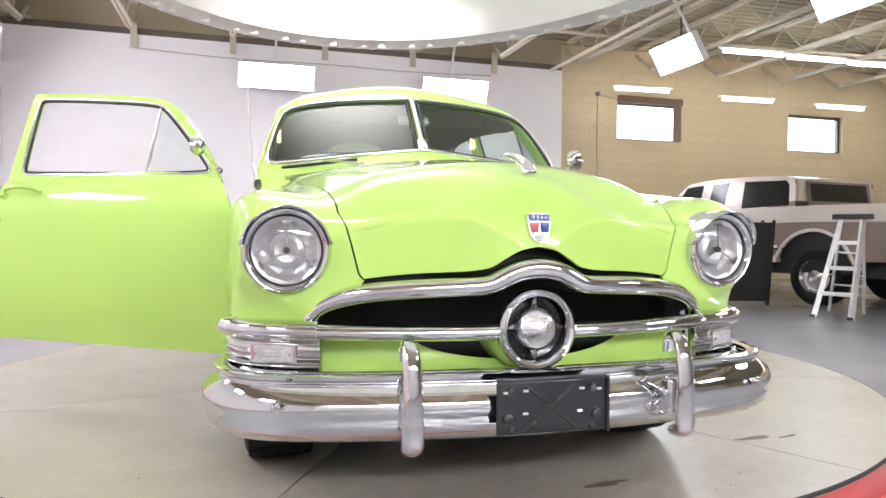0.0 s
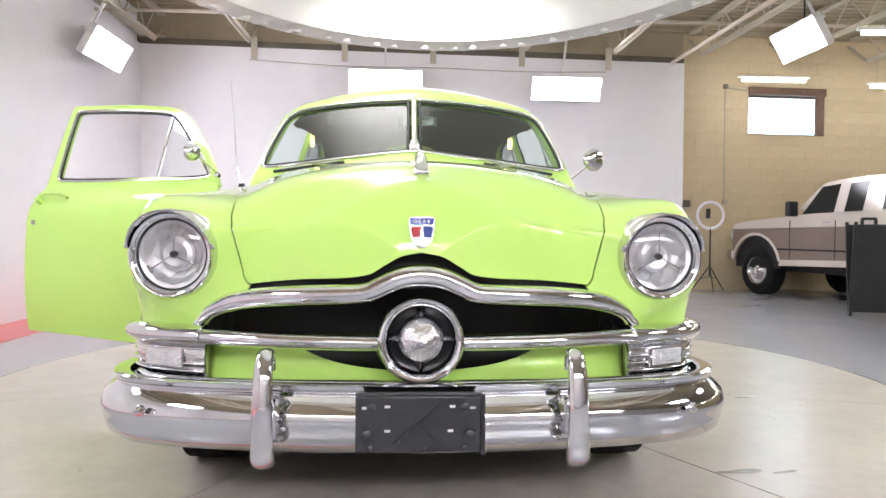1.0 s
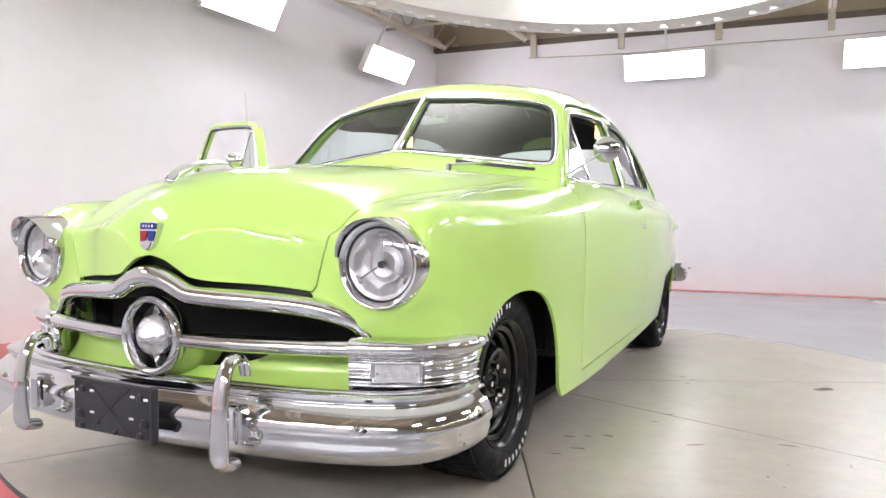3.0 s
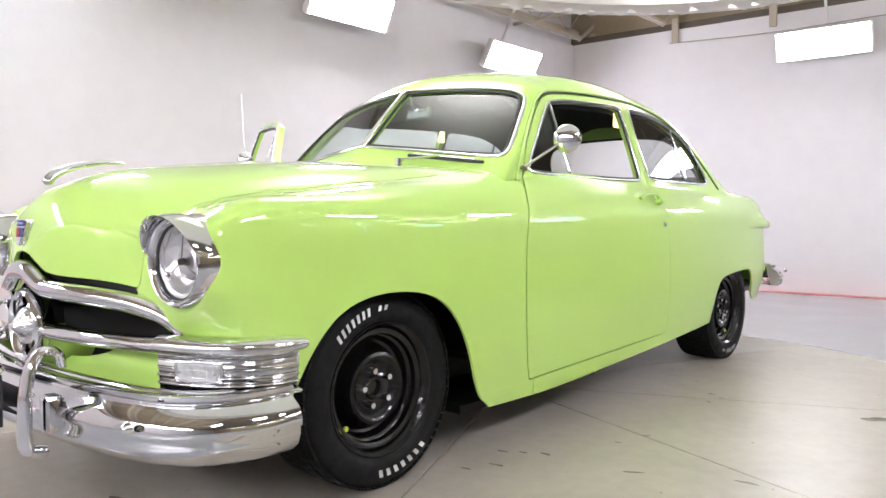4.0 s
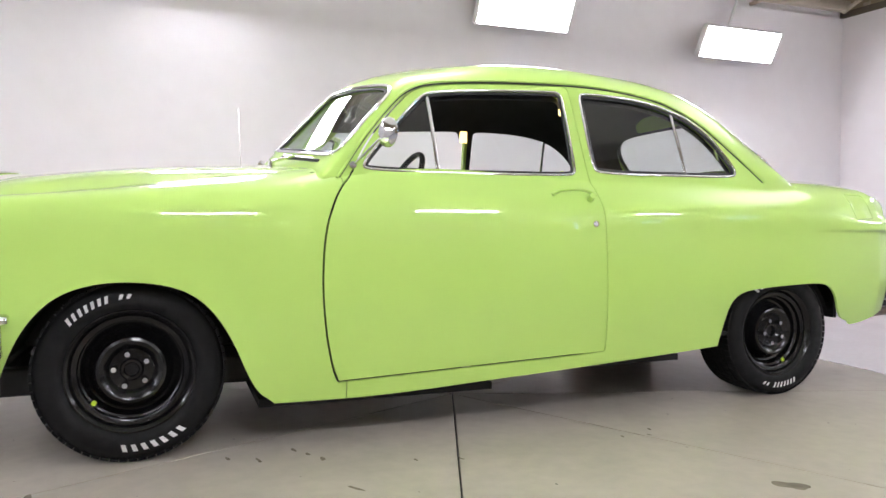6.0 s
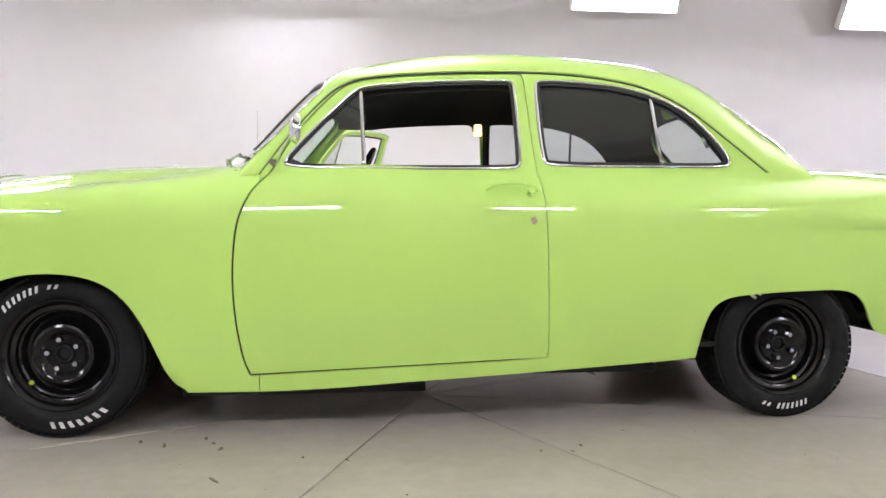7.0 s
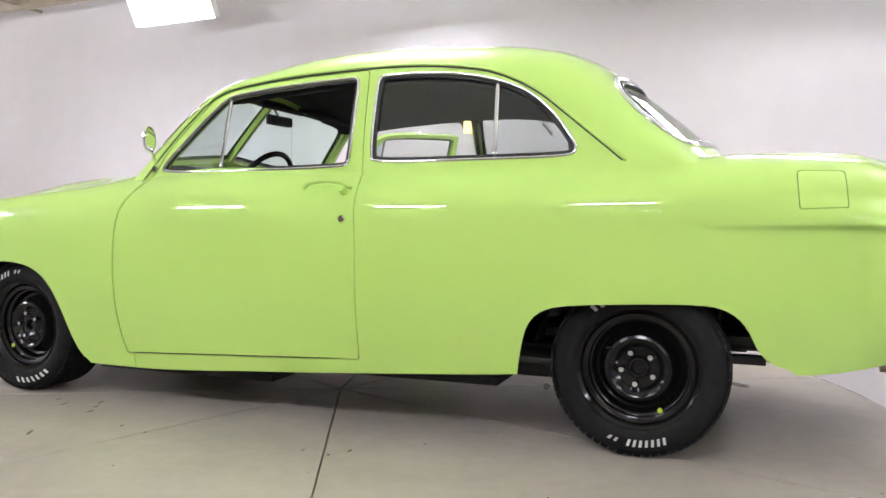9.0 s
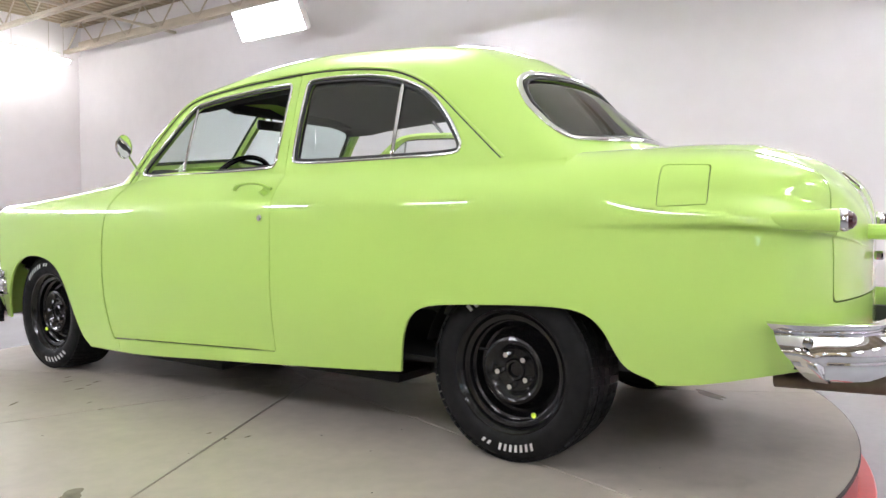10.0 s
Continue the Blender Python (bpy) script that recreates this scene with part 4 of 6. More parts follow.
def lower_section(y):
    """Half a section of the lower body, from the sill over the shoulder to the centre line."""
    w, zb = float(half_width(y)), float(sill_height(y))
    c = [(w - 0.035, zb), (w - 0.008, zb + 0.5 * (0.62 - zb)), (w, 0.62), (w - float(in_upper(y)), 0.81), (w - float(in_shoulder(y)), 0.918),
         (float(crest_x(y)), float(crest_z(y))), (float(seam_x(y)), float(seam_z(y))), (float(hood_x(y)), float(hood_z(y))), (0.33, float(mid_z(y)) + 0.004), (0.0, float(crown_z(y)))]
    c = np.array(c + [(-x, z) for x, z in c[-2::-1]])
    t = np.r_[0, np.cumsum(np.hypot(*np.diff(c, axis=0).T) ** 0.7)]
    counts = (6, 7, 14, 22, 16, 12, 8, 10, 14)
    s = np.concatenate([np.linspace(t[i], t[i + 1], n, endpoint=False) for i, n in enumerate(counts)] + [[t[9]]])
    x, z = spline(list(zip(t, c[:, 0])))(s), spline(list(zip(t, c[:, 1])))(s)
    # the spear along the rear flank, with a sharp lower edge, that ends at the tail lamp
    rise = 0.043 * step(y, 1.60, 2.42)
    x = x + rise * step(z, 0.812, 0.830) * (1 - step(z, 0.845, 0.93))
    if y < NOSE + FRONT_CAP:
        q = math.sqrt(max(y - NOSE, 0) / FRONT_CAP)
        h = step(z, 0.52, 0.70)
        crest = sum(counts[:5])
        top_x, top_z = x[crest:][::-1].copy(), z[crest:][::-1].copy()
        roll = np.ones(len(z))
        roll[:crest] = (z[:crest] - CAP_Z) / (z[crest] - CAP_Z)
        x = x * (front_x(q) * (1 - h) + front_x_lamp(q) * h)
        m = step(np.abs(x), 0.0, 0.54)
        k = front_z(q) * (1 - m) + front_z_out(q) * m
        z = np.where(z > CAP_Z, CAP_Z + (np.interp(np.abs(x), top_x, top_z) - CAP_Z) * k * np.minimum(roll, 1), z)
    if y > TAIL - REAR_CAP:
        q = math.sqrt(max(TAIL - y, 0) / REAR_CAP)
        x, z = x * rear_x(q), np.where(z > CAP_Z, CAP_Z + (z - CAP_Z) * rear_z(q), z)
    x[-1] = 0.0
    return x, z


def grid_faces(rows, cols):
    return [(i * cols + j, (i + 1) * cols + j, (i + 1) * cols + j + 1, i * cols + j + 1) for i in range(rows - 1) for j in range(cols - 1)]


def lower_skin():
    ys = np.concatenate([NOSE + FRONT_CAP * np.linspace(0, 1, 90) ** 2, np.linspace(NOSE + FRONT_CAP, TAIL - REAR_CAP, 250)[1:-1],
                         TAIL - REAR_CAP * np.linspace(1, 0, 36) ** 2])
    v = []
    for y in ys:
        x, z = lower_section(float(y))
        x, z = np.r_[x, -x[-2::-1]], np.r_[z, z[-2::-1]]
        v.append(np.stack([x, np.full(len(x), y), z], 1))
    v = np.array(v)
    # fair the hood and the nose
    y, n = v[:, 0, 1], v.shape[1]
    along = step(-y, 1.45, 1.75) * step(y, NOSE - 0.001, NOSE + 0.02)
    across = step(np.arange(n), 50, 66) * step(np.arange(n)[::-1], 50, 66)
    w = (0.5 * along[:, None] * across)[..., None]
    for _ in range(90):
        avg = v.copy()
        avg[1:-1, 1:-1] = 0.25 * (v[2:, 1:-1] + v[:-2, 1:-1] + v[1:-1, 2:] + v[1:-1, :-2])
        v = v + w * (avg - v)
    return v.reshape(-1, 3), grid_faces(v.shape[0], v.shape[1])


belt_x = spline([(-1.0, 0.742), (-0.6, 0.745), (0.0, 0.748), (0.6, 0.742), (1.0, 0.722), (1.4, 0.70), (1.68, 0.655), (1.93, 0.57)])
roof_z = gentle([(-1.10, 0.922), (-0.852, 1.176), (-0.565, 1.470), (-0.515, 1.510), (-0.44, 1.543), (-0.3, 1.580), (-0.1, 1.610), (0.15, 1.630), (0.4, 1.636), (0.65, 1.628), (0.85, 1.616), (1.05, 1.582),
                 (1.2, 1.524), (1.35, 1.422), (1.5, 1.302), (1.66, 1.160), (1.80, 1.020), (1.95, 0.86)])
roof_crown = gentle([(-1.0, 0.11), (-0.6, 0.13), (-0.45, 0.17), (-0.2, 0.28), (0.2, 0.27), (1.0, 0.36), (1.35, 0.36), (1.5, 0.36), (1.7, 0.31), (1.95, 0.22)])
corner_r = gentle([(-1.0, 0.03), (-0.6, 0.035), (-0.4, 0.06), (-0.1, 0.11), (0.6, 0.13), (1.2, 0.16), (1.6, 0.14), (1.95, 0.1)])


def side_x(y, z):
    return belt_x(y) - 0.30 * (z - 1.06) - 0.08 * np.maximum(z - 1.06, 0) ** 2


def roof_top(x, y):
    vee = 0.19 * (1 - step(y, -0.48, 0.1))
    return roof_z(y - vee * (np.sqrt(x * x + 0.0004) - 0.02)) - roof_crown(y) * x * x


def roof_section(y):
    lo, hi = 0.7, 1.7
    for _ in range(40):
        m = (lo + hi) / 2
        if roof_top(side_x(y, m), y) > m:
            lo = m
        else:
            hi = m
    zc = lo
    z0 = min(1.03, zc - 0.05)
    r = float(min(corner_r(y), (zc - z0) * 0.8))
    zs = np.linspace(z0, zc - r, 34)
    side = np.stack([side_x(y, zs), zs], 1)
    xc = float(side_x(y, zc))
    xs = np.linspace(xc - r * 1.3, 0, 46)
    top = np.stack([xs, roof_top(xs, y)], 1)
    a, b, c = side[-1], np.array([xc, zc]), top[0]
    t = np.linspace(0, 1, 18)[1:-1, None]
    bend = (1 - t) ** 2 * a + 2 * t * (1 - t) * b + t ** 2 * c
    return np.vstack([side, bend, top])


def roof_skin():
    ys = np.concatenate([np.linspace(-0.90, -0.40, 70), np.linspace(-0.40, 1.94, 170)[1:]])
    v = []
    for y in ys:
        s = roof_section(float(y))
        s = np.vstack([s, s[-2::-1] * (-1, 1)])
        v.append(np.stack([s[:, 0], np.full(len(s), y), s[:, 1]], 1))
    v = np.array(v)
    return v.reshape(-1, 3), grid_faces(v.shape[0], v.shape[1])


LOW_V, LOW_F = lower_skin()
TOP_V, TOP_F = roof_skin()
LOW_TREE = BVHTree.FromPolygons([tuple(p) for p in LOW_V], LOW_F)
TOP_TREE = BVHTree.FromPolygons([tuple(p) for p in TOP_V], TOP_F)


def on_side(tree, y, z, sign=1):
    """The place and outward normal where the flank is met at (y, z)."""
    hit = tree.ray_cast(Vector((2.0 * sign, y, z)), Vector((-sign, 0, 0)))
    p, n = (hit if hit[0] else tree.find_nearest(Vector((0.8 * sign, y, z))))[:2]
    return p, (n if n.x * sign > 0 else -n)


def on_front(tree, x, z, sign=-1):
    hit = tree.ray_cast(Vector((x, 4.0 * sign, z)), Vector((0, -sign, 0)))
    p, n = (hit if hit[0] else tree.find_nearest(Vector((x, 1.6 * sign, z))))[:2]
    return p, (n if n.y * sign > 0 else -n)


# outlines of seams and openings, (y, z) on the flanks and (x, z) at the ends
DOOR = chaikin([(-0.665, 1.035), (-0.70, 1.005), (-0.745, 0.94), (-0.783, 0.83), (-0.796, 0.657), (-0.787, 0.484), (-0.760, 0.33), (-0.735, 0.266), (-0.735, 0.266), (-0.2, 0.288), (0.417, 0.313), (0.417, 0.313),
                (0.412, 0.55), (0.408, 0.80), (0.396, 1.0), (0.384, 1.06), (0.370, 1.22), (0.355, 1.44), (0.350, 1.462), (0.32, 1.466), (-0.02, 1.456), (-0.28, 1.432), (-0.36, 1.408), (-0.40, 1.385), (-0.47, 1.318), (-0.59, 1.178)], 2)
DOOR_WINDOW = chaikin([(-0.606, 1.060), (-0.612, 1.085), (-0.575, 1.135), (-0.36, 1.368), (-0.30, 1.398), (-0.05, 1.420), (0.26, 1.434), (0.308, 1.430), (0.314, 1.39), (0.322, 1.11), (0.318, 1.07), (0.28, 1.060), (-0.2, 1.056)], 3)
REAR_WINDOW = chaikin([(0.412, 1.10), (0.402, 1.36), (0.404, 1.425), (0.43, 1.436), (0.60, 1.434), (0.76, 1.420), (0.895, 1.389), (1.006, 1.345), (1.112, 1.265), (1.212, 1.135), (1.222, 1.095), (1.195, 1.076), (0.90, 1.074), (0.44, 1.072)], 3)
DRIP = chaikin([(-0.722, 1.02), (-0.602, 1.195), (-0.476, 1.340), (-0.40, 1.405), (-0.297, 1.443), (-0.02, 1.468), (0.35, 1.479), (0.579, 1.474), (0.80, 1.448), (0.92, 1.412), (1.06, 1.34), (1.18, 1.24), (1.396, 1.056)], 3, False)
FRONT_ARCH = chaikin([(-1.875, 0.10), (-1.855, 0.28), (-1.825, 0.38), (-1.765, 0.51), (-1.68, 0.605), (-1.57, 0.648), (-1.43, 0.656), (-1.29, 0.632), (-1.19, 0.565), (-1.115, 0.445), (-1.062, 0.31), (-1.02, 0.235), (-0.965, 0.207), (-0.93, 0.10)], 2)
REAR_ARCH = chaikin([(1.02, 0.10), (1.035, 0.29), (1.05, 0.37), (1.068, 0.45), (1.10, 0.51), (1.16, 0.541), (1.25, 0.552), (1.45, 0.562), (1.66, 0.566), (1.74, 0.548), (1.79, 0.50), (1.82, 0.43), (1.85, 0.385), (1.905, 0.362), (1.95, 0.35), (1.95, 0.10)], 2)
FUEL = [(1.938, 1.008), (2.078, 1.003), (2.084, 0.885), (1.944, 0.880)]
SCREEN = chaikin([(0.016, 1.190), (0.016, 1.468), (0.016, 1.468), (0.28, 1.460), (0.51, 1.436), (0.602, 1.408), (0.640, 1.348), (0.684, 1.215), (0.700, 1.150), (0.692, 1.120), (0.61, 1.124), (0.35, 1.155), (0.016, 1.190)], 2)
BACKLIGHT = chaikin([(-0.58, 1.13), (-0.585, 1.18), (-0.52, 1.31), (-0.43, 1.385), (-0.30, 1.412), (0.0, 1.422), (0.30, 1.412), (0.43, 1.385), (0.52, 1.31), (0.585, 1.18), (0.58, 1.13), (0.53, 1.115), (0.0, 1.15), (-0.53, 1.115)], 3)
hood_edge_up = gentle([(0.62, 0.470), (0.672, 0.480), (0.812, 0.515), (0.874, 0.537), (0.91, 0.57), (0.95, 0.65), (1.0, 0.8)])
hood_edge = gentle([(-2.23, 0.530), (-2.0, 0.538), (-1.92, 0.545), (-1.77, 0.555), (-1.5, 0.600), (-1.2, 0.618), (-0.9, 0.632), (-0.6, 0.62)])
hood_lip = gentle([(0, 0.778), (0.05, 0.768), (0.10, 0.741), (0.14, 0.718), (0.20, 0.709), (0.32, 0.702), (0.49, 0.683), (0.6, 0.67)])
grille_top = gentle([(0, 0.774), (0.05, 0.764), (0.10, 0.737), (0.14, 0.714), (0.20, 0.705), (0.32, 0.698), (0.475, 0.679), (0.505, 0.63), (0.575, 0.60), (0.61, 0.57), (0.625, 0.54), (0.63, 0.30)])
GAP = 0.0026


def field(name, v):
    """The signed field of one seam at the points v: negative inside."""
    x, y, z = v.T
    ax = np.abs(x)
    if name == "hood":
        return np.maximum.reduce([ax - np.where(y < -1.7, np.minimum(hood_edge(y), hood_edge_up(z)), hood_edge(y)), y - (-0.945 + 0.17 * ax), np.where(y < -1.9, hood_lip(ax) - z, -1.0)])
    if name == "grille":
        return np.where(y < -1.7, np.maximum(z - grille_top(ax), ax - 0.63), 1.0)
    if name == "lamp":
        return np.where(y < -1.7, np.hypot(ax - 0.684, z - 0.767) - 0.105, 1.0)
    if name == "cabin":
        # the cabin's footprint, which the lower skin leaves open
        return np.maximum.reduce([ax - (belt_x(y) - 0.012), -0.83 + 0.19 * ax - y, y - np.minimum(1.63, 1.66 - 0.16 * ax)])
    if name == "trunk":
        return np.maximum.reduce([ax - (0.545 - 0.03 * step(y, 1.9, 2.4)), 1.86 - y, 0.60 - z])
    if name == "cowl":
        return np.maximum.reduce([ax - hood_edge(y), -0.945 + 0.17 * ax - y, y + 0.55])
    if name == "screen":
        return np.where(y < -0.30, inside_field(SCREEN, ax, z), 1.0)
    if name == "backlight":
        return np.where(y > 1.15, inside_field(BACKLIGHT, x, z), 1.0)
    outline = {"door": DOOR, "front_arch": FRONT_ARCH, "rear_arch": REAR_ARCH, "fuel": FUEL, "door_window": DOOR_WINDOW, "rear_window": REAR_WINDOW}[name]
    o = np.array(outline)
    near = (ax > 0.3) & (y > o[:, 0].min() - 0.1) & (y < o[:, 0].max() + 0.1)
    if name == "fuel":
        near &= x > 0
    g = np.ones(len(v))
    g[near] = inside_field(outline, y[near], z[near])
    return g


def seam_gap(name, v):
    """Half the width of a seam: the door shuts tight along its rear edge, the hood at its front corners."""
    if name == "hood":
        return GAP * (1.0 - 0.15 * step(-v[:, 1], 1.55, 1.75))
    return GAP * (1.35 - 0.82 * step(v[:, 1], 0.25, 0.40)) if name == "door" else GAP


def panel(v, f, keep=(), leave=()):
    """The piece of a skin inside all the fields of keep and outside those of leave, with seam gaps."""
    for name in keep:
        g = name(v) if callable(name) else field(name, v) + seam_gap(name, v)
        v, f = clip(v, f, g)
    for name in leave:
        g = name(v) if callable(name) else seam_gap(name, v) - field(name, v)
        v, f = clip(v, f, g)
    return v, f


def shell(name, v, f, mat, parent, depth=0.012, label="", turn=None):
    """A sheet of bodywork with thickness, folded inwards at its edges."""
    if turn is not None:
        v = np.array([tuple(turn @ Vector(p)) for p in v])
    ob = part(name, mesh(name, v, f, mat, weld=1e-5), mat, parent, label)
    mod = ob.modifiers.new("thickness", "SOLIDIFY")
    mod.thickness, mod.offset, mod.use_even_offset = depth, -1.0, False
    # crisp folds along the rims
    mod = ob.modifiers.new("crisp_rim", "EDGE_SPLIT")
    mod.split_angle = radians(50)
    return ob


left = lambda v: -v[:, 0]
right = lambda v: v[:, 0]
car = thing("vintage_car", "lime green two-door vintage sedan with chrome trim, parked on a turntable", "car")

v, f = panel(LOW_V, LOW_F, ["hood"])
shell("hood", v, f, PAINT, car)
for sign, side in ((1, left), (-1, right)):
    v, f = panel(LOW_V, LOW_F, [side, lambda v: v[:, 1] + 0.70 + GAP], ["hood", "grille", "front_arch", "door", "cabin", "cowl", "lamp"])
    shell("fender", v, f, PAINT, car)
v, f = panel(LOW_V, LOW_F, ["cowl"], ["cabin"])
shell("cowl", v, f, PAINT, car)
v, f = panel(LOW_V, LOW_F, ["trunk"])
shell("trunk_lid", v, f, PAINT, car)
v, f = panel(LOW_V, LOW_F, [lambda v: field("fuel", v) + 0.0013])
# a small crumple in the lower edge of the filler door
v = v + np.array([0.006, 0, 0]) * np.exp(-((v[:, 1:2] - 2.02) / 0.022) ** 2 - ((v[:, 2:3] - 0.90) / 0.022) ** 2) - np.array([0.003, 0, 0]) * np.exp(-((v[:, 1:2] - 1.97) / 0.02) ** 2 - ((v[:, 2:3] - 0.97) / 0.03) ** 2)
shell("fuel_door", v, f, PAINT, car, label="slightly crumpled lime fuel filler door")
v, f = panel(LOW_V, LOW_F, [lambda v: -0.70 - v[:, 1]], ["door", "rear_arch", lambda v: 0.0013 - field("fuel", v), "trunk", "cabin", "hood", "cowl"])
shell("body", v, f, PAINT, car)


def roof_panel(keep=(), leave=(), gap=GAP):
    v, f = TOP_V, TOP_F
    for name in keep:
        v, f = clip(v, f, name(v) if callable(name) else field(name, v) + gap * (seam_gap(name, v) / GAP))
    for name in leave:
        v, f = clip(v, f, name(v) if callable(name) else gap * (seam_gap(name, v) / GAP) - field(name, v))
    return v, f


v, f = roof_panel([], ["door", "rear_window", "screen", "backlight"])
shell("roof", v, f, PAINT, car, depth=0.03)
# the grey headliner inside
v, f = roof_panel([lambda v: np.maximum(np.where(v[:, 1] > 0.38, 1.10, 1.40) - v[:, 2], np.maximum(v[:, 1] - 1.62, -0.48 - v[:, 1]))], ["screen", "backlight", "door_window", "rear_window"])
part("headliner", mesh("headliner", v * (0.948, 1, 1) - (0, 0, 0.036), f, HEADLINER), HEADLINER, car, "dark grey cloth headliner")

HINGE = Vector((-0.80, -0.795, 0))
OPEN = Matrix.Translation(HINGE) @ Matrix.Translation((0, 0, 0.012)) @ Matrix.Rotation(radians(66.2), 4, "Z") @ Matrix.Translation(-HINGE)


def moved(v, turn):
    return v if turn is None else np.array([tuple(turn @ Vector(tuple(p))) for p in v])


def trim(name, outline, tree, sign, r, mat, parent, turn=None, lift=0.002, closed=True, where="side", flat=0.6, label=""):
    """A moulding that follows an outline on the skin."""
    pts, ups = [], []
    for a, b in outline:
        p, n = on_side(tree, a, b, sign) if where == "side" else on_front(tree, a, b, sign)
        pts.append(p + n * lift)
        ups.append(n)
    v, f = sweep(pts, oval(r, r * flat, 8), closed, up=np.array([tuple(n) for n in ups]))
    return part(name, mesh(name, moved(v, turn), f, mat), mat, parent, label)


def shrink(outline, d):
    """An outline moved inwards by d (outwards when negative)."""
    p = np.array(outline)
    t = np.roll(p, -1, 0) - np.roll(p, 1, 0)
    n = np.stack([-t[:, 1], t[:, 0]], 1) / (np.hypot(*t.T)[:, None] + 1e-9)
    area = np.sum(p[:, 0] * np.roll(p[:, 1], -1) - p[:, 1] * np.roll(p[:, 0], -1))
    return p + n * d * (1 if area > 0 else -1)


def make_door(sign, side, turn):
    lv, lf = panel(LOW_V, LOW_F, [side, "door"], ["cabin"])
    tv, tf = roof_panel([side, "door", lambda v: 1.028 - v[:, 2]], ["door_window"])
    tv = tv.copy()
    v = np.vstack([lv, tv])
    f = lf + [tuple(i + len(lv) for i in q) for q in tf]
    door = shell("door", v, f, PAINT, car, 0.032, "open lime door swung forward on its hinge" if turn else "closed lime door", turn)
    trim("window_trim", DOOR_WINDOW, TOP_TREE, sign, 0.0060, CHROME, door, turn, 0.003)
    trim("window_seal", shrink(DOOR_WINDOW, 0.010), TOP_TREE, sign, 0.007, SEAL, door, turn, -0.004)
    # vent window: divider bar and pane
    a, b = (-0.303, 1.058), (-0.318, 1.392)
    bar = [(a[0] + (b[0] - a[0]) * t, a[1] + (b[1] - a[1]) * t) for t in np.linspace(0, 1, 12)]
    trim("vent_bar", bar, TOP_TREE, sign, 0.0085, CHROME, door, turn, -0.004, False)
    vent = lambda v: np.maximum(field("door_window", v), v[:, 1] + 0.31)
    gv, gf = roof_panel([side, vent])
    part("vent_pane", mesh("vent_pane", moved(gv - np.array([sign * 0.012, 0, 0]), turn), gf, CLEAR), CLEAR, door, "small clear vent window").visible_shadow = False
    # pull handle and its button
    pts = [(0.165, 0.967), (0.19, 0.974), (0.26, 0.977), (0.33, 0.976), (0.375, 0.968)]
    path = []
    for (y, z), out in zip(pts, (0.012, 0.03, 0.036, 0.03, 0.008)):
        p, n = on_side(LOW_TREE, y, z, sign)
        path.append(p + n * out)
    path = chaikin([tuple(p) for p in path], 2, False)
    hv, hf = sweep(path, oval(0.007, 0.011, 8), up=(sign, 0, 0.2))
    part("door_handle", mesh("door_handle", moved(hv, turn), hf, PAINT), PAINT, door, "lime painted pull handle")
    p, n = on_side(LOW_TREE, 0.345, 0.955, sign)
    bm = rod(p - n * 0.01, p + n * 0.03, 0.014, 14)
    bm.transform(turn or Matrix())
    part("handle_button", bm, PAINT, door, smooth=True)
    p, n = on_side(LOW_TREE, 0.353, 0.853, sign)
    bm = rod(p - n * 0.01, p + n * 0.008, 0.013, 16)
    rod(p + n * 0.006, p + n * 0.012, 0.009, 12, bm)
    bm.transform(turn or Matrix())
    part("lock_cylinder", bm, CHROME, door, "chrome key lock", smooth=True)
    # lock knob inside the sill
    p, n = on_side(TOP_TREE, 0.272, 1.06, sign)
    bm = rod(p - n * 0.03 - Vector((0, 0, 0.01)), p - n * 0.03 + Vector((0, 0, 0.03)), 0.005, 8)
    bm.transform(turn or Matrix())
    part("lock_knob", bm, YELLOW_DOT, door, smooth=True)
    # round mirror on its stalk
    foot, n = on_side(TOP_TREE, -0.655, 1.075, sign)
    head = Vector((0.885, -0.560, 1.192)) if sign > 0 else Vector((-0.875, -0.622, 1.172))
    size = 1.0 if sign > 0 else 0.76
    bm = rod(foot - n * 0.01, head, 0.006, 10, r2=0.005)
    rod(foot - n * 0.004, foot + n * 0.012, 0.014, 12, bm)
    bm.transform(turn or Matrix())
    mirror = part("door_mirror", bm, CHROME, door, "round chrome mirror on a thin stalk", smooth=True)
    aim = Matrix.Translation(head) @ Matrix.Rotation(radians(20 * sign), 4, "Z")
    bm = revolve([(-0.016, 0.0), (-0.015, 0.018), (-0.011, 0.036), (-0.005, 0.049), (0.004, 0.056), (0.010, 0.056), (0.011, 0.050)], 28, "y")
    bm.transform((turn or Matrix()) @ aim @ Matrix.Scale(size, 4))
    part("mirror_shell", bm, CHROME, mirror, smooth=True)
    bm = revolve([(0.010, 0.051), (0.009, 0.0)], 28, "y")
    bm.transform((turn or Matrix()) @ aim @ Matrix.Scale(size, 4))
    part("mirror_glass", bm, MIRROR, mirror)
    return door


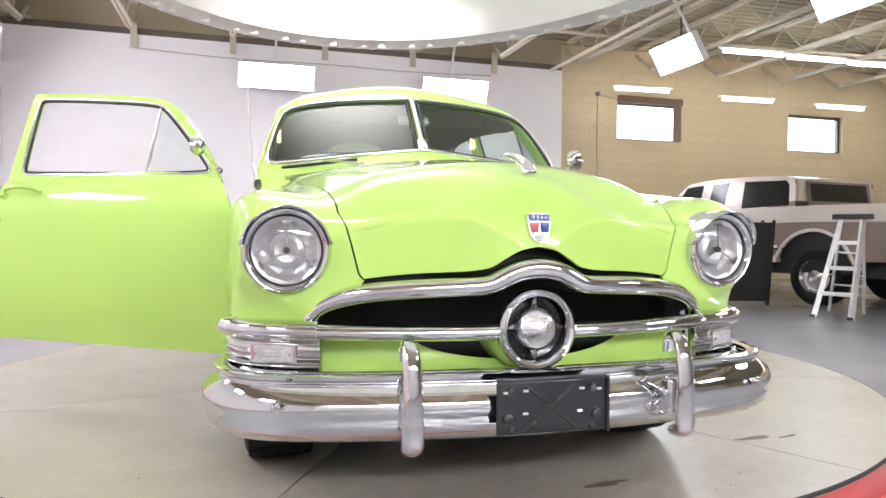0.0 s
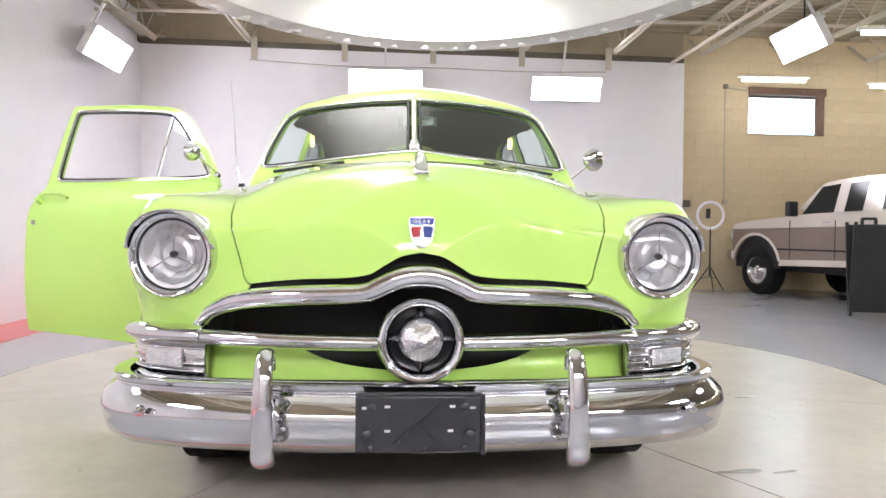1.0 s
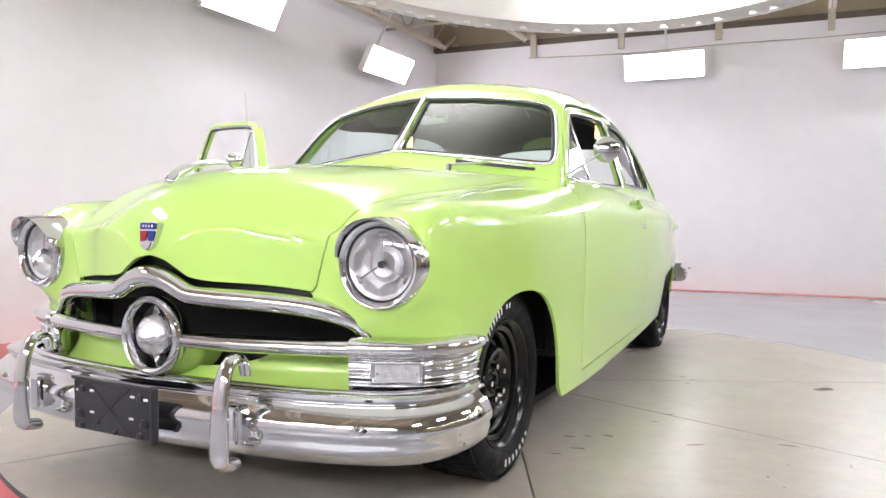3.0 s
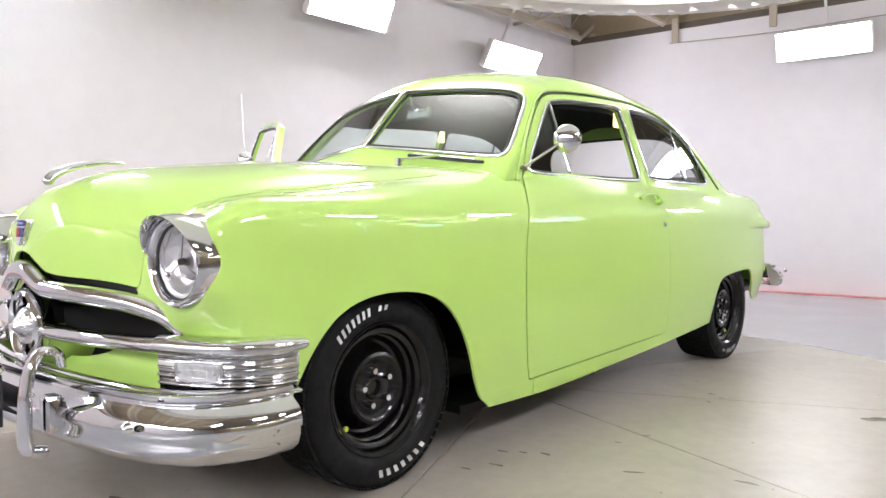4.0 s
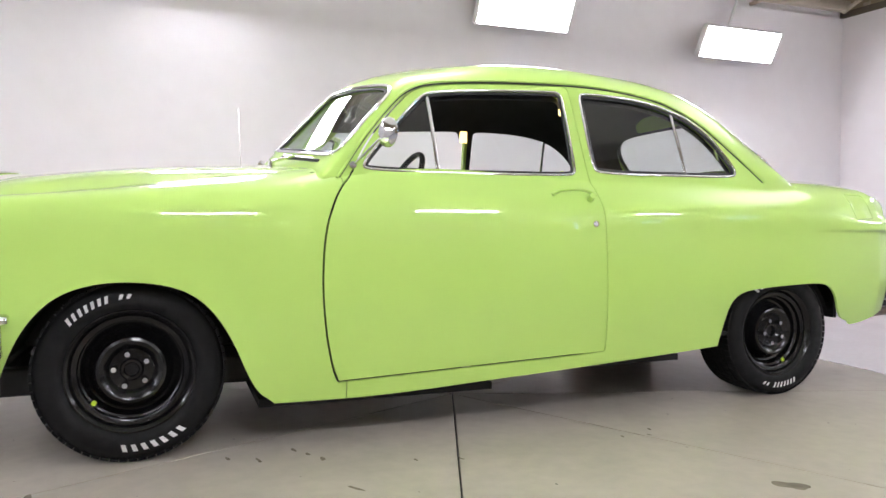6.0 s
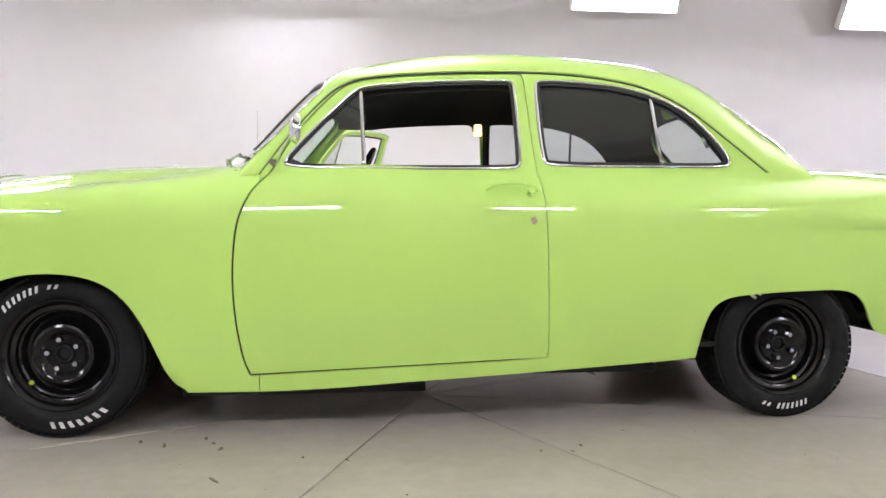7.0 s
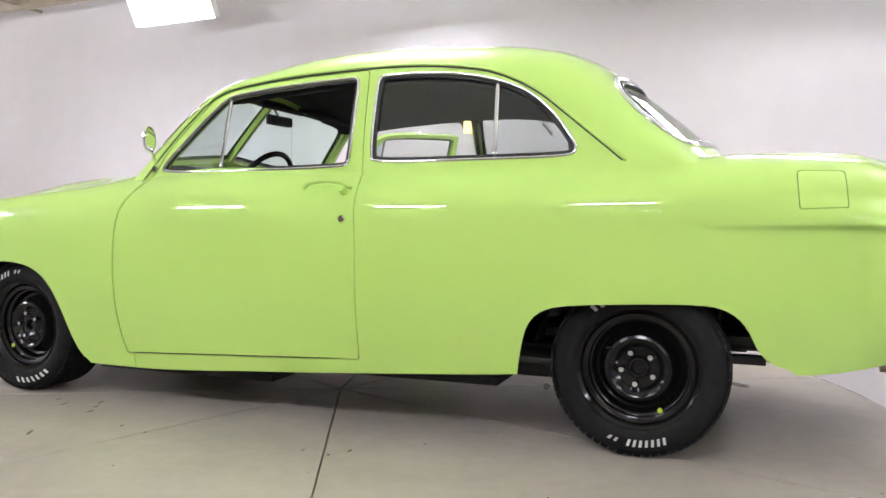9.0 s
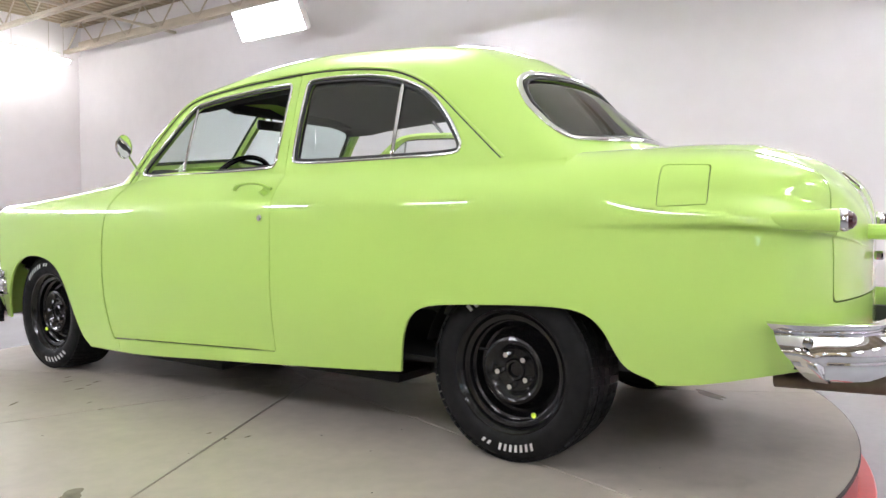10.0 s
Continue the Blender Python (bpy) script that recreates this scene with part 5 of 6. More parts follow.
def belt_fillet(sign, y0, y1, parent, up, turn=None):
    """The soft hollow where the cabin's side runs out onto the shoulder."""
    def shoulder(x, y):
        return LOW_TREE.ray_cast(Vector((x, y, 2.0)), Vector((0, 0, -1)))[0].z

    v, n, m = [], 60, 10
    for i in range(n):
        y = float(y0 + (y1 - y0) * i / (n - 1))
        lo, hi = 1.0, 1.12
        for _ in range(24):
            z = (lo + hi) / 2
            lo, hi = (z, hi) if shoulder(float(side_x(y, z)), y) > z else (lo, z)
        c = np.array((float(side_x(y, lo)), lo))
        a, b = np.array((float(side_x(y, lo + up)), lo + up)), np.array((c[0] + 0.020, shoulder(c[0] + 0.020, y)))
        for k in range(m):
            t = k / (m - 1)
            p = (1 - t) ** 2 * a + 2 * t * (1 - t) * c + t * t * b + np.array((0.0006, 0.0006))
            v.append((sign * p[0], y, p[1]))
    part("belt_fillet", mesh("belt_fillet", moved(np.array(v), turn), grid_faces(n, m), PAINT), PAINT, parent)


for sign, side, turn in ((1, left, None), (-1, right, OPEN)):
    door = make_door(sign, side, turn)
    belt_fillet(sign, -0.60, 0.383, door, 0.009, turn)
    belt_fillet(sign, 0.396, 1.62, car, 0.018)

for sign, side in ((1, left), (-1, right)):
    # quarter window
    trim("quarter_window_trim", REAR_WINDOW, TOP_TREE, sign, 0.0060, CHROME, car, None, 0.003)
    trim("quarter_window_seal", shrink(REAR_WINDOW, 0.011), TOP_TREE, sign, 0.009, SEAL, car, None, -0.004)
    bar = [(0.903 + 0.018 * t, 1.380 - 0.302 * t) for t in np.linspace(0, 1, 12)]
    trim("quarter_window_bar", bar, TOP_TREE, sign, 0.0085, CHROME, car, None, -0.003, False)
    gv, gf = roof_panel([side, "rear_window"])
    part("quarter_pane", mesh("quarter_pane", gv - np.array([sign * 0.012, 0, 0]), gf, SMOKE), SMOKE, car, "lightly smoked quarter window").visible_shadow = False
    trim("drip_rail", DRIP, TOP_TREE, sign, 0.006, PAINT, car, None, 0.004, False, flat=0.9)
    # dark line put under the rail for the shade of its gutter
    trim("drip_shade", [(a, b - 0.008) for a, b in DRIP[3:-2]], TOP_TREE, sign, 0.004, SEAL, car, None, 0.001, False, flat=0.6)
    # windscreen pane and its chrome surround
    gv, gf = roof_panel([side, "screen"])
    part("windscreen", mesh("windscreen", gv + np.array([0, 0.012, 0]), gf, TINT), TINT, car, "flat pane of a two-piece windscreen").visible_shadow = False
    trim("windscreen_trim", [(sign * a, b) for a, b in SCREEN[4:]], TOP_TREE, -1, 0.0085, CHROME, car, None, 0.003, False, "front")
    trim("windscreen_seal", [(sign * a, b) for a, b in shrink(SCREEN, 0.012)], TOP_TREE, -1, 0.008, SEAL, car, None, -0.003, True, "front")
trim("windscreen_divider", [(0.0, z) for z in np.linspace(1.182, 1.474, 14)], TOP_TREE, -1, 0.012, CHROME, car, None, 0.004, False, "front")
gv, gf = roof_panel(["backlight"])
part("rear_windscreen", mesh("rear_windscreen", gv - np.array([0, 0.012, 0.004]), gf, CLEAR), CLEAR, car, "curved rear window").visible_shadow = False
trim("rear_windscreen_trim", BACKLIGHT, TOP_TREE, 1, 0.013, CHROME, car, None, 0.003, True, "front")
trim("rear_windscreen_seal", shrink(BACKLIGHT, 0.014), TOP_TREE, 1, 0.011, SEAL, car, None, -0.002, True, "front")


# ---------------------------------------------------------------- the sedan: front end
def nose_y(x, front=-2.235, side=-2.035, reach=0.645):
    return front + (side - front) * (abs(x) / reach) ** 2


def moulding(name, keys, profile, mat, parent, front=-2.205, side=-2.01, n=90, scale=None, label=""):
    """A bright bar across the nose: (x, z) keys, bowed in plan like the front."""
    xz = chaikin(keys, 3, False)
    path = [(x, nose_y(x, front, side), z) for x, z in xz]
    k = None if scale is None else [scale(x) for x, _ in xz]
    v, f = sweep(path, profile, up=(0, -1, 0.0001), scale=k)
    return part(name, mesh(name, v, f, mat, weld=1e-6), mat, parent, label)


band = [(-0.024, 0.0), (-0.022, 0.018), (-0.012, 0.030), (0.004, 0.033), (0.016, 0.026), (0.023, 0.010), (0.023, -0.01), (-0.02, -0.02)]
arch = [(0.628, 0.552), (0.618, 0.575), (0.590, 0.610), (0.50, 0.645), (0.36, 0.660), (0.20, 0.668), (0.140, 0.672), (0.105, 0.690), (0.055, 0.714), (0.0, 0.722)]
arch = arch + [(-x, z) for x, z in arch[-2::-1]]
moulding("grille_arch", arch, band, CHROME, car, scale=lambda x: 0.85 + 0.33 * min(1, (0.64 - abs(x)) / 0.12) + 0.18 * math.exp(-(x / 0.1) ** 2), label="chrome moulding arching over the grille")
bar_profile = [(-0.022, -0.01), (-0.022, 0.012), (-0.010, 0.030), (0.010, 0.030), (0.022, 0.012), (0.022, -0.01)]
for sign in (1, -1):
    moulding("grille_bar", [(sign * 0.108, 0.540), (sign * 0.25, 0.540), (sign * 0.45, 0.540), (sign * 0.61, 0.540)], [(a * sign, b) for a, b in bar_profile], CHROME, car, -2.190, -2.062, label="chrome horizontal grille bar")
# black sheet put in as the shade under the hood's lip
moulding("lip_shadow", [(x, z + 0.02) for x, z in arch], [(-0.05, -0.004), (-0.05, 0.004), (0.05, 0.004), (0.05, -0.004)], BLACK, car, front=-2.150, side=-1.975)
# the hollow behind the grille: black boards stand in for its shade
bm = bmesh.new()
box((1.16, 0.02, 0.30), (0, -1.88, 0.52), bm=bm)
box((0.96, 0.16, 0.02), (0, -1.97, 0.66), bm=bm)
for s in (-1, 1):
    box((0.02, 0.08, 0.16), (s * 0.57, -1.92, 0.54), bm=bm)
part("grille_cavity", bm, BLACK, car, "black boards for the shade in the hollow behind the grille")
# the green pan below the bar with its dark crescent intake
pan_v, pan_f = [], []
xs = np.linspace(-0.60, 0.60, 81)
zs = np.linspace(0, 1, 14)
for x in xs:
    for t in zs:
        pan_v.append((x, nose_y(x, -2.13, -2.0) + 0.035 * math.sin(math.pi * t) - 0.03 * (1 - t), 0.405 + 0.125 * t))
pan_v = np.array(pan_v)
mouth = chaikin([(-0.36, 0.545), (-0.36, 0.516), (-0.28, 0.480), (-0.16, 0.456), (0.0, 0.448), (0.16, 0.456), (0.28, 0.480), (0.36, 0.516), (0.36, 0.545)], 2)
pan_v, pan_f = clip(pan_v, grid_faces(81, 14), -inside_field(mouth, pan_v[:, 0], pan_v[:, 2]))
ob = part("lower_pan", mesh("lower_pan", pan_v, pan_f, PAINT), PAINT, car, "lime panel below the grille bar")
mod = ob.modifiers.new("thickness", "SOLIDIFY")
mod.thickness = 0.008
# the round green collar and the chrome ring with its spinner
spinner = part("spinner_ring", revolve([(-2.165, 0.098), (-2.185, 0.112), (-2.205, 0.117), (-2.222, 0.113), (-2.230, 0.104), (-2.226, 0.095), (-2.205, 0.090), (-2.17, 0.088)], 56, "y", (0, 0, 0.548)), CHROME, car, "round chrome ring in the middle of the grille", smooth=True, angle=60)
part("spinner_dish", revolve([(-2.205, 0.092), (-2.175, 0.088), (-2.16, 0.05), (-2.16, 0.0)], 48, "y", (0, 0, 0.548)), BLACK_GLOSS, spinner, smooth=True)
part("spinner_collar", revolve([(-2.05, 0.128), (-2.13, 0.126), (-2.17, 0.116), (-2.185, 0.106)], 48, "y", (0, 0, 0.545), math.pi * 1.05, math.pi * 1.95), PAINT, spinner, "lime collar behind the ring", smooth=True)
part("spinner_bullet", revolve([(-2.16, 0.066), (-2.195, 0.064), (-2.218, 0.056), (-2.230, 0.044), (-2.236, 0.032), (-2.247, 0.020), (-2.253, 0.010), (-2.255, 0.0)], 40, "y", (0, 0, 0.548)), HAMMERED, spinner, "domed chrome bullet", smooth=True, angle=50)
for k in range(4):
    a = k * math.pi / 2
    d, s = Vector((math.cos(a), 0, math.sin(a))), Vector((-math.sin(a), 0, math.cos(a)))
    c = Vector((0, -2.19, 0.548))
    bm = bmesh.new()
    vs = [bm.verts.new(c + d * r + s * w + Vector((0, o, 0))) for r, w, o in ((0.045, 0.020, 0.0), (0.092, 0.0, -0.006), (0.045, -0.020, 0.0), (0.05, 0.0, -0.022), (0.05, 0.0, 0.02))]
    for q in ((0, 1, 3), (1, 2, 3), (0, 4, 1), (1, 4, 2), (0, 3, 4), (2, 4, 3)):
        bm.faces.new([vs[i] for i in q])
    part("spinner_point", bm, CHROME, spinner)


def headlamp(sign):
    cx, cy, cz = sign * 0.684, -2.066, 0.767
    turn = Matrix.Translation((cx, cy, cz)) @ Matrix.Rotation(radians(5 * sign), 4, "Z")
    ring = revolve([(0.045, 0.126), (0.0, 0.124), (-0.022, 0.119), (-0.030, 0.112), (-0.028, 0.104), (-0.012, 0.099), (0.01, 0.097)], 56, "y")
    ring.transform(turn)
    lamp = part("headlamp", ring, CHROME, car, "round headlamp with a chrome bezel and visor", smooth=True, angle=60)
    v, f = [], []
    n = 40
    for i in range(n + 1):
        a = radians(8) + radians(164) * i / n
        w = math.sin(math.pi * i / n) ** 0.7
        for r, y in ((0.124, 0.01), (0.127, -0.03 - 0.01 * w), (0.121, -0.03 - 0.048 * w), (0.117, -0.028 - 0.046 * w), (0.117, -0.02)):
            v.append(turn @ Vector((r * math.cos(a), y, r * math.sin(a))))
    for i in range(n):
        for j in range(4):
            f.append((i * 5 + j, i * 5 + j + 1, (i + 1) * 5 + j + 1, (i + 1) * 5 + j))
    part("visor", from_lists(v, f), CHROME, lamp, "chrome eyelid over the lamp", smooth=True, angle=50)
    # faceted bowl
    v, f = [], []
    n, rings = 10, ((0.0985, -0.007), (0.088, 0.004), (0.070, 0.024), (0.046, 0.040), (0.020, 0.050), (0.0, 0.052))
    for q, (r, y) in enumerate(rings):
        for i in range(n):
            a = 2 * math.pi * (i + 0.5 * (q % 2)) / n
            v.append(turn @ Vector((r * math.cos(a), y + 0.0010 * ((i * 7 + q * 5) % 5 - 2) * (0.01 < r < 0.08), r * math.sin(a))))
    for q in range(len(rings) - 1):
        for i in range(n):
            f.append((q * n + i, q * n + (i + 1) % n, (q + 1) * n + (i + 1) % n, (q + 1) * n + i))
    part("reflector", from_lists(v, f), REFLECTOR, lamp, "faceted bright reflector")
    bm = revolve([(-0.008, 0.0), (-0.007, 0.009), (0.006, 0.010), (0.012, 0.005)], 16, "y")
    bm.transform(turn)
    part("bulb_cap", bm, STEEL, lamp, smooth=True)
    bm = revolve([(0.016, 0.012), (0.012, 0.034), (0.018, 0.046), (0.030, 0.050)], 24, "y")
    bm.transform(turn)
    part("bulb_shade", bm, REFLECTOR, lamp, smooth=True)
    for a in (88, 212, 332):
        d = Vector((math.cos(radians(a)), 0, math.sin(radians(a))))
        bm = rod(Vector((0, -0.002, 0)) + d * 0.006, Vector((0, 0.003, 0)) + d * 0.082, 0.0022, 6)
        bmesh.ops.create_cube(bm, size=1, matrix=Matrix.Translation(Vector((0, 0.004, 0)) + d * 0.080) @ Matrix.Rotation(-radians(a), 4, "Y") @ Matrix.Diagonal((0.008, 0.012, 0.026, 1)))
        bm.transform(turn)
        part("bulb_stay", bm, DULL_CHROME, lamp, "thin stay of the bulb shade")
    bm = revolve([(-0.014, 0.0995), (-0.011, 0.0945), (-0.006, 0.0945)], 48, "y")
    bm.transform(turn)
    part("lens_gasket", bm, SEAL, lamp, "black rubber ring round the glass", smooth=True)
    bm = revolve([(-0.006, 0.097), (-0.015, 0.075), (-0.021, 0.04), (-0.023, 0.0)], 48, "y")
    bm.transform(turn)
    part("lens", bm, LENS, lamp, "clear lamp glass", smooth=True).visible_shadow = False


for sign in (1, -1):
    headlamp(sign)


# bumper: a deep chrome blade that wraps round to the wheels
def wrap_path(half, front, bow, corner, end, z, n=60, lift=0.0):
    """Plan of a wrap-round bumper from one end to the other."""
    a = [(0.0, front), (half * 0.45, front + bow * 0.22), (half * 0.75, front + bow * 0.62), (half * 0.93, front + bow * 1.15), (half, front + corner), (half - 0.008, end)]
    p = chaikin(a, 4, False)
    p = np.vstack([p[::-1] * (-1, 1), p[1:]])
    return [(x, y, z + lift * abs(x / half) ** 3) for x, y in p]


BLADE = [(-0.02, 0.078), (0.010, 0.084), (0.022, 0.078), (0.020, 0.062), (0.012, 0.056), (0.024, 0.046), (0.048, 0.026), (0.058, 0.0), (0.058, -0.018), (0.050, -0.028), (0.052, -0.042), (0.042, -0.074), (0.018, -0.094), (-0.02, -0.098), (-0.026, 0.0)]
path = wrap_path(0.864, -2.262, 0.13, 0.30, -1.862, 0.362, lift=0.0)
v, f = sweep(path, BLADE, up=(0, 0, 1))
bumper = part("front_bumper", mesh("front_bumper", v, f, CHROME, weld=1e-6), CHROME, car, "wide wrap-round chrome bumper")
bumper.data.set_sharp_from_angle(angle=radians(50))
# a thinner chrome rail above the blade, over the dark gap
path = wrap_path(0.80, -2.20, 0.10, 0.22, -2.0, 0.428)
v, f = sweep(path, oval(0.016, 0.012, 10), up=(0, 0, 1))
part("bumper_rail", mesh("bumper_rail", v, f, CHROME, weld=1e-6), CHROME, bumper)
for sign in (1, -1):
    x = sign * 0.388
    prof = [(-2.30, 0.262, 0.030), (-2.345, 0.268, 0.034), (-2.352, 0.30, 0.034), (-2.350, 0.36, 0.032), (-2.348, 0.42, 0.030), (-2.338, 0.48, 0.028), (-2.318, 0.520, 0.025), (-2.295, 0.532, 0.024), (-2.262, 0.520, 0.022), (-2.255, 0.48, 0.020)]
    path = chaikin([(x, y, z) for y, z, _ in prof], 2, False)
    wid = np.interp(np.linspace(0, 1, len(path)), np.linspace(0, 1, len(prof)), [w * 0.86 for *_, w in prof])
    v, f = sweep(path, [(0.62 * math.cos(t), math.sin(t)) for t in np.linspace(0, 2 * math.pi, 14, endpoint=False)], up=(1, 0, 0), scale=wid)
    part("bumper_guard", mesh("bumper_guard", v, f, CHROME, weld=1e-6), CHROME, bumper, "upright chrome over-rider")
    bm = box((0.05, 0.05, 0.10), (x, -2.285, 0.36))
    part("guard_bracket", bm, CHROME, bumper, bevel=0.012)
    p = Vector((sign * 0.72, -2.236, 0.372))
    part("bumper_bolt", revolve([(0.01, 0.014), (-0.006, 0.013), (-0.012, 0.007), (-0.013, 0.0)], 16, "y", tuple(p)), CHROME, bumper, smooth=True)
# number plate carrier, empty
carrier = part("plate_carrier", box((0.312, 0.012, 0.142), (-0.008, -2.338, 0.361)), PLASTIC, car, "empty black plastic number plate carrier", bevel=0.006)
for a, b in (((-0.09, 0.30), (0.06, 0.422)), ((-0.09, 0.422), (0.06, 0.30))):
    part("carrier_rib", rod((a[0], -2.345, a[1]), (b[0], -2.345, b[1]), 0.0025, 6), PLASTIC, carrier)
for x, z, r in ((-0.125, 0.405, 0.012), (0.105, 0.405, 0.012), (-0.135, 0.335, 0.015), (0.118, 0.335, 0.015), (-0.125, 0.303, 0.010), (0.105, 0.303, 0.010), (0.01, 0.300, 0.007), (-0.06, 0.318, 0.006)):
    part("carrier_bolt", revolve([(0.0, r), (-0.007, r * 0.9), (-0.010, r * 0.4), (-0.010, 0)], 12, "y", (x, -2.344, z)), PLASTIC, carrier, smooth=True)
for x, z in ((-0.14, 0.402), (-0.085, 0.405), (0.075, 0.405), (-0.085, 0.345), (0.07, 0.345), (0.125, 0.402)):
    part("carrier_slot", box((0.014, 0.003, 0.006), (x, -2.3455, z)), WHITE_METAL, carrier)
part("carrier_lip", box((0.312, 0.02, 0.008), (-0.008, -2.342, 0.436)), PLASTIC, carrier, bevel=0.003)
part("carrier_side", box((0.010, 0.022, 0.150), (0.151, -2.340, 0.360)), PLASTIC, carrier, bevel=0.003)

# corner units: ribbed chrome with a frosted parking lamp
for sign in (1, -1):
    plan = chaikin([(0.600, -2.088), (0.66, -2.070), (0.745, -2.035), (0.805, -1.985), (0.840, -1.92), (0.853, -1.865), (0.857, -1.800)], 3, False)
    top = [(sign * x, y, 0.545 + 0.0) for x, y in plan]
    n = len(plan)
    taper = np.interp(np.arange(n), [0, n * 0.75, n - 1], [1, 1, 0.45])
    prof = [(-0.03, -0.022), (0.016, -0.024), (0.028, -0.012), (0.030, 0.004), (0.022, 0.016), (0.0, 0.026), (-0.03, 0.026)]
    prof = [(a * sign, b) for a, b in prof]
    v, f = sweep(top, prof, up=(0, 0, 1), scale=taper)
    unit = part("corner_moulding", mesh("corner_moulding", v, f, CHROME, weld=1e-6), CHROME, car, "chrome moulding wrapping round the fender corner")
    low = [(sign * (x - 0.006), y + 0.004, 0.474) for x, y in plan[: int(n * 0.88)]]
    v, f = sweep(low, [(a * sign, b) for a, b in [(-0.03, -0.05), (0.0, -0.052), (0.004, 0.0), (0.008, 0.05), (-0.03, 0.05)]], up=(0, 0, 1))
    part("lamp_housing", mesh("lamp_housing", v, f, DULL_CHROME, weld=1e-6), DULL_CHROME, unit)
    for k in range(4):
        rib = [(x, y, 0.444 + 0.021 * k) for x, y, _ in low]
        v, f = sweep(rib, [(a * sign, b) for a, b in oval(0.011, 0.0045, 8)], up=(0, 0, 1))
        part("rib", mesh("rib", v, f, CHROME, weld=1e-6), CHROME, unit)
    a, b = Vector((sign * 0.655, -2.068, 0.478)), Vector((sign * 0.775, -2.006, 0.478))
    d = (b - a).normalized()
    ang = math.atan2(d.y, d.x)
    rot = Matrix.Rotation(ang, 4, "Z")
    mid = (a + b) / 2
    part("lamp_frame", box((0.142, 0.02, 0.062), mid, rot), DULL_CHROME, unit, bevel=0.005)
    part("parking_lens", box((0.118, 0.026, 0.046), mid, rot), PARK_LENS, unit, "frosted rectangular parking lamp", bevel=0.004)
    part("lens_bar", box((0.06, 0.030, 0.016), mid, rot), PARK_LENS, unit, bevel=0.002)
    for t in (-0.052, 0.052):
        p = mid + d * t
        nrm = Vector((abs(d.y) * sign * 1.0, -abs(d.x), 0)).normalized()
        part("lens_screw", rod(p, p + nrm * 0.017, 0.004, 8), CHROME, unit)
    v, f = sweep([(sign * (x + 0.004), y - 0.004, 0.420) for x, y in plan[: int(n * 0.9)]], [(a * sign, b) for a, b in oval(0.016, 0.008, 8)], up=(0, 0, 1))
    part("lower_rim", mesh("lower_rim", v, f, CHROME, weld=1e-6), CHROME, unit)

# hood ornament, crest
pts = chaikin([(0, -2.150, 0.985), (0, -2.13, 1.012), (0, -2.08, 1.036), (0, -2.02, 1.052), (0, -1.955, 1.062), (0, -1.90, 1.060)], 2, False)
wid = np.interp(np.arange(len(pts)), [0, 2, len(pts) * 0.6, len(pts) - 1], [0.6, 1.0, 0.7, 0.25])
v, f = sweep(pts, [(-0.021, -0.012), (-0.020, 0.004), (-0.010, 0.013), (0.0, 0.016), (0.010, 0.013), (0.020, 0.004), (0.021, -0.012)], up=(0, -0.3, 1), scale=wid)
part("hood_ornament", mesh("hood_ornament", v, f, CHROME, weld=1e-6), CHROME, car, "slim chrome hood ornament")
crest_outline = chaikin([(-0.030, 0.040), (-0.034, 0.030), (-0.029, -0.012), (-0.022, -0.030), (0.0, -0.042), (0.022, -0.030), (0.029, -0.012), (0.034, 0.030), (0.030, 0.040)], 2)
crest_turn = Matrix.Translation((0.0, -2.214, 0.832)) @ Matrix.Rotation(radians(-9), 4, "X") @ Matrix.Diagonal((1.1, 1, 1.1, 1))


def badge(outline, depth, shift=0.0):
    bm = bmesh.new()
    lo = [bm.verts.new(crest_turn @ Vector((x, 0.012, z))) for x, z in outline]
    hi = [bm.verts.new(crest_turn @ Vector((x * 0.94, -depth, z * 0.94 + shift))) for x, z in outline]
    bm.faces.new(hi)
    n = len(lo)
    for i in range(n):
        bm.faces.new((lo[i], lo[(i + 1) % n], hi[(i + 1) % n], hi[i]))
    return bm


crest = part("hood_crest", badge(crest_outline, 0.010), HAMMERED, car, "chrome shield badge with red, blue and white fields")
for name, mat, pts in (("red_field", RED_ENAMEL, [(-0.027, 0.013), (-0.001, 0.014), (-0.004, -0.012), (-0.022, -0.014)]),
                       ("blue_field", BLUE_ENAMEL, [(0.001, 0.014), (0.027, 0.013), (0.022, -0.014), (0.005, -0.012)]),
                       ("white_field", CHROME, [(-0.016, -0.017), (0.0, -0.013), (0.016, -0.017), (0.010, -0.031), (0.0, -0.036), (-0.010, -0.031)]),
                       ("bar_field", BLUE_ENAMEL, [(-0.029, 0.034), (0.029, 0.034), (0.0285, 0.018), (-0.0285, 0.018)])):
    bm = bmesh.new()
    bm.faces.new([bm.verts.new(crest_turn @ Vector((x, -0.0125, z))) for x, z in pts])
    part(name, bm, mat, crest)
for k in range(4):
    part("bar_mark", box((0.006, 0.002, 0.007), crest_turn @ Vector((-0.016 + 0.0107 * k, -0.0135, 0.0255))), CHROME, crest)

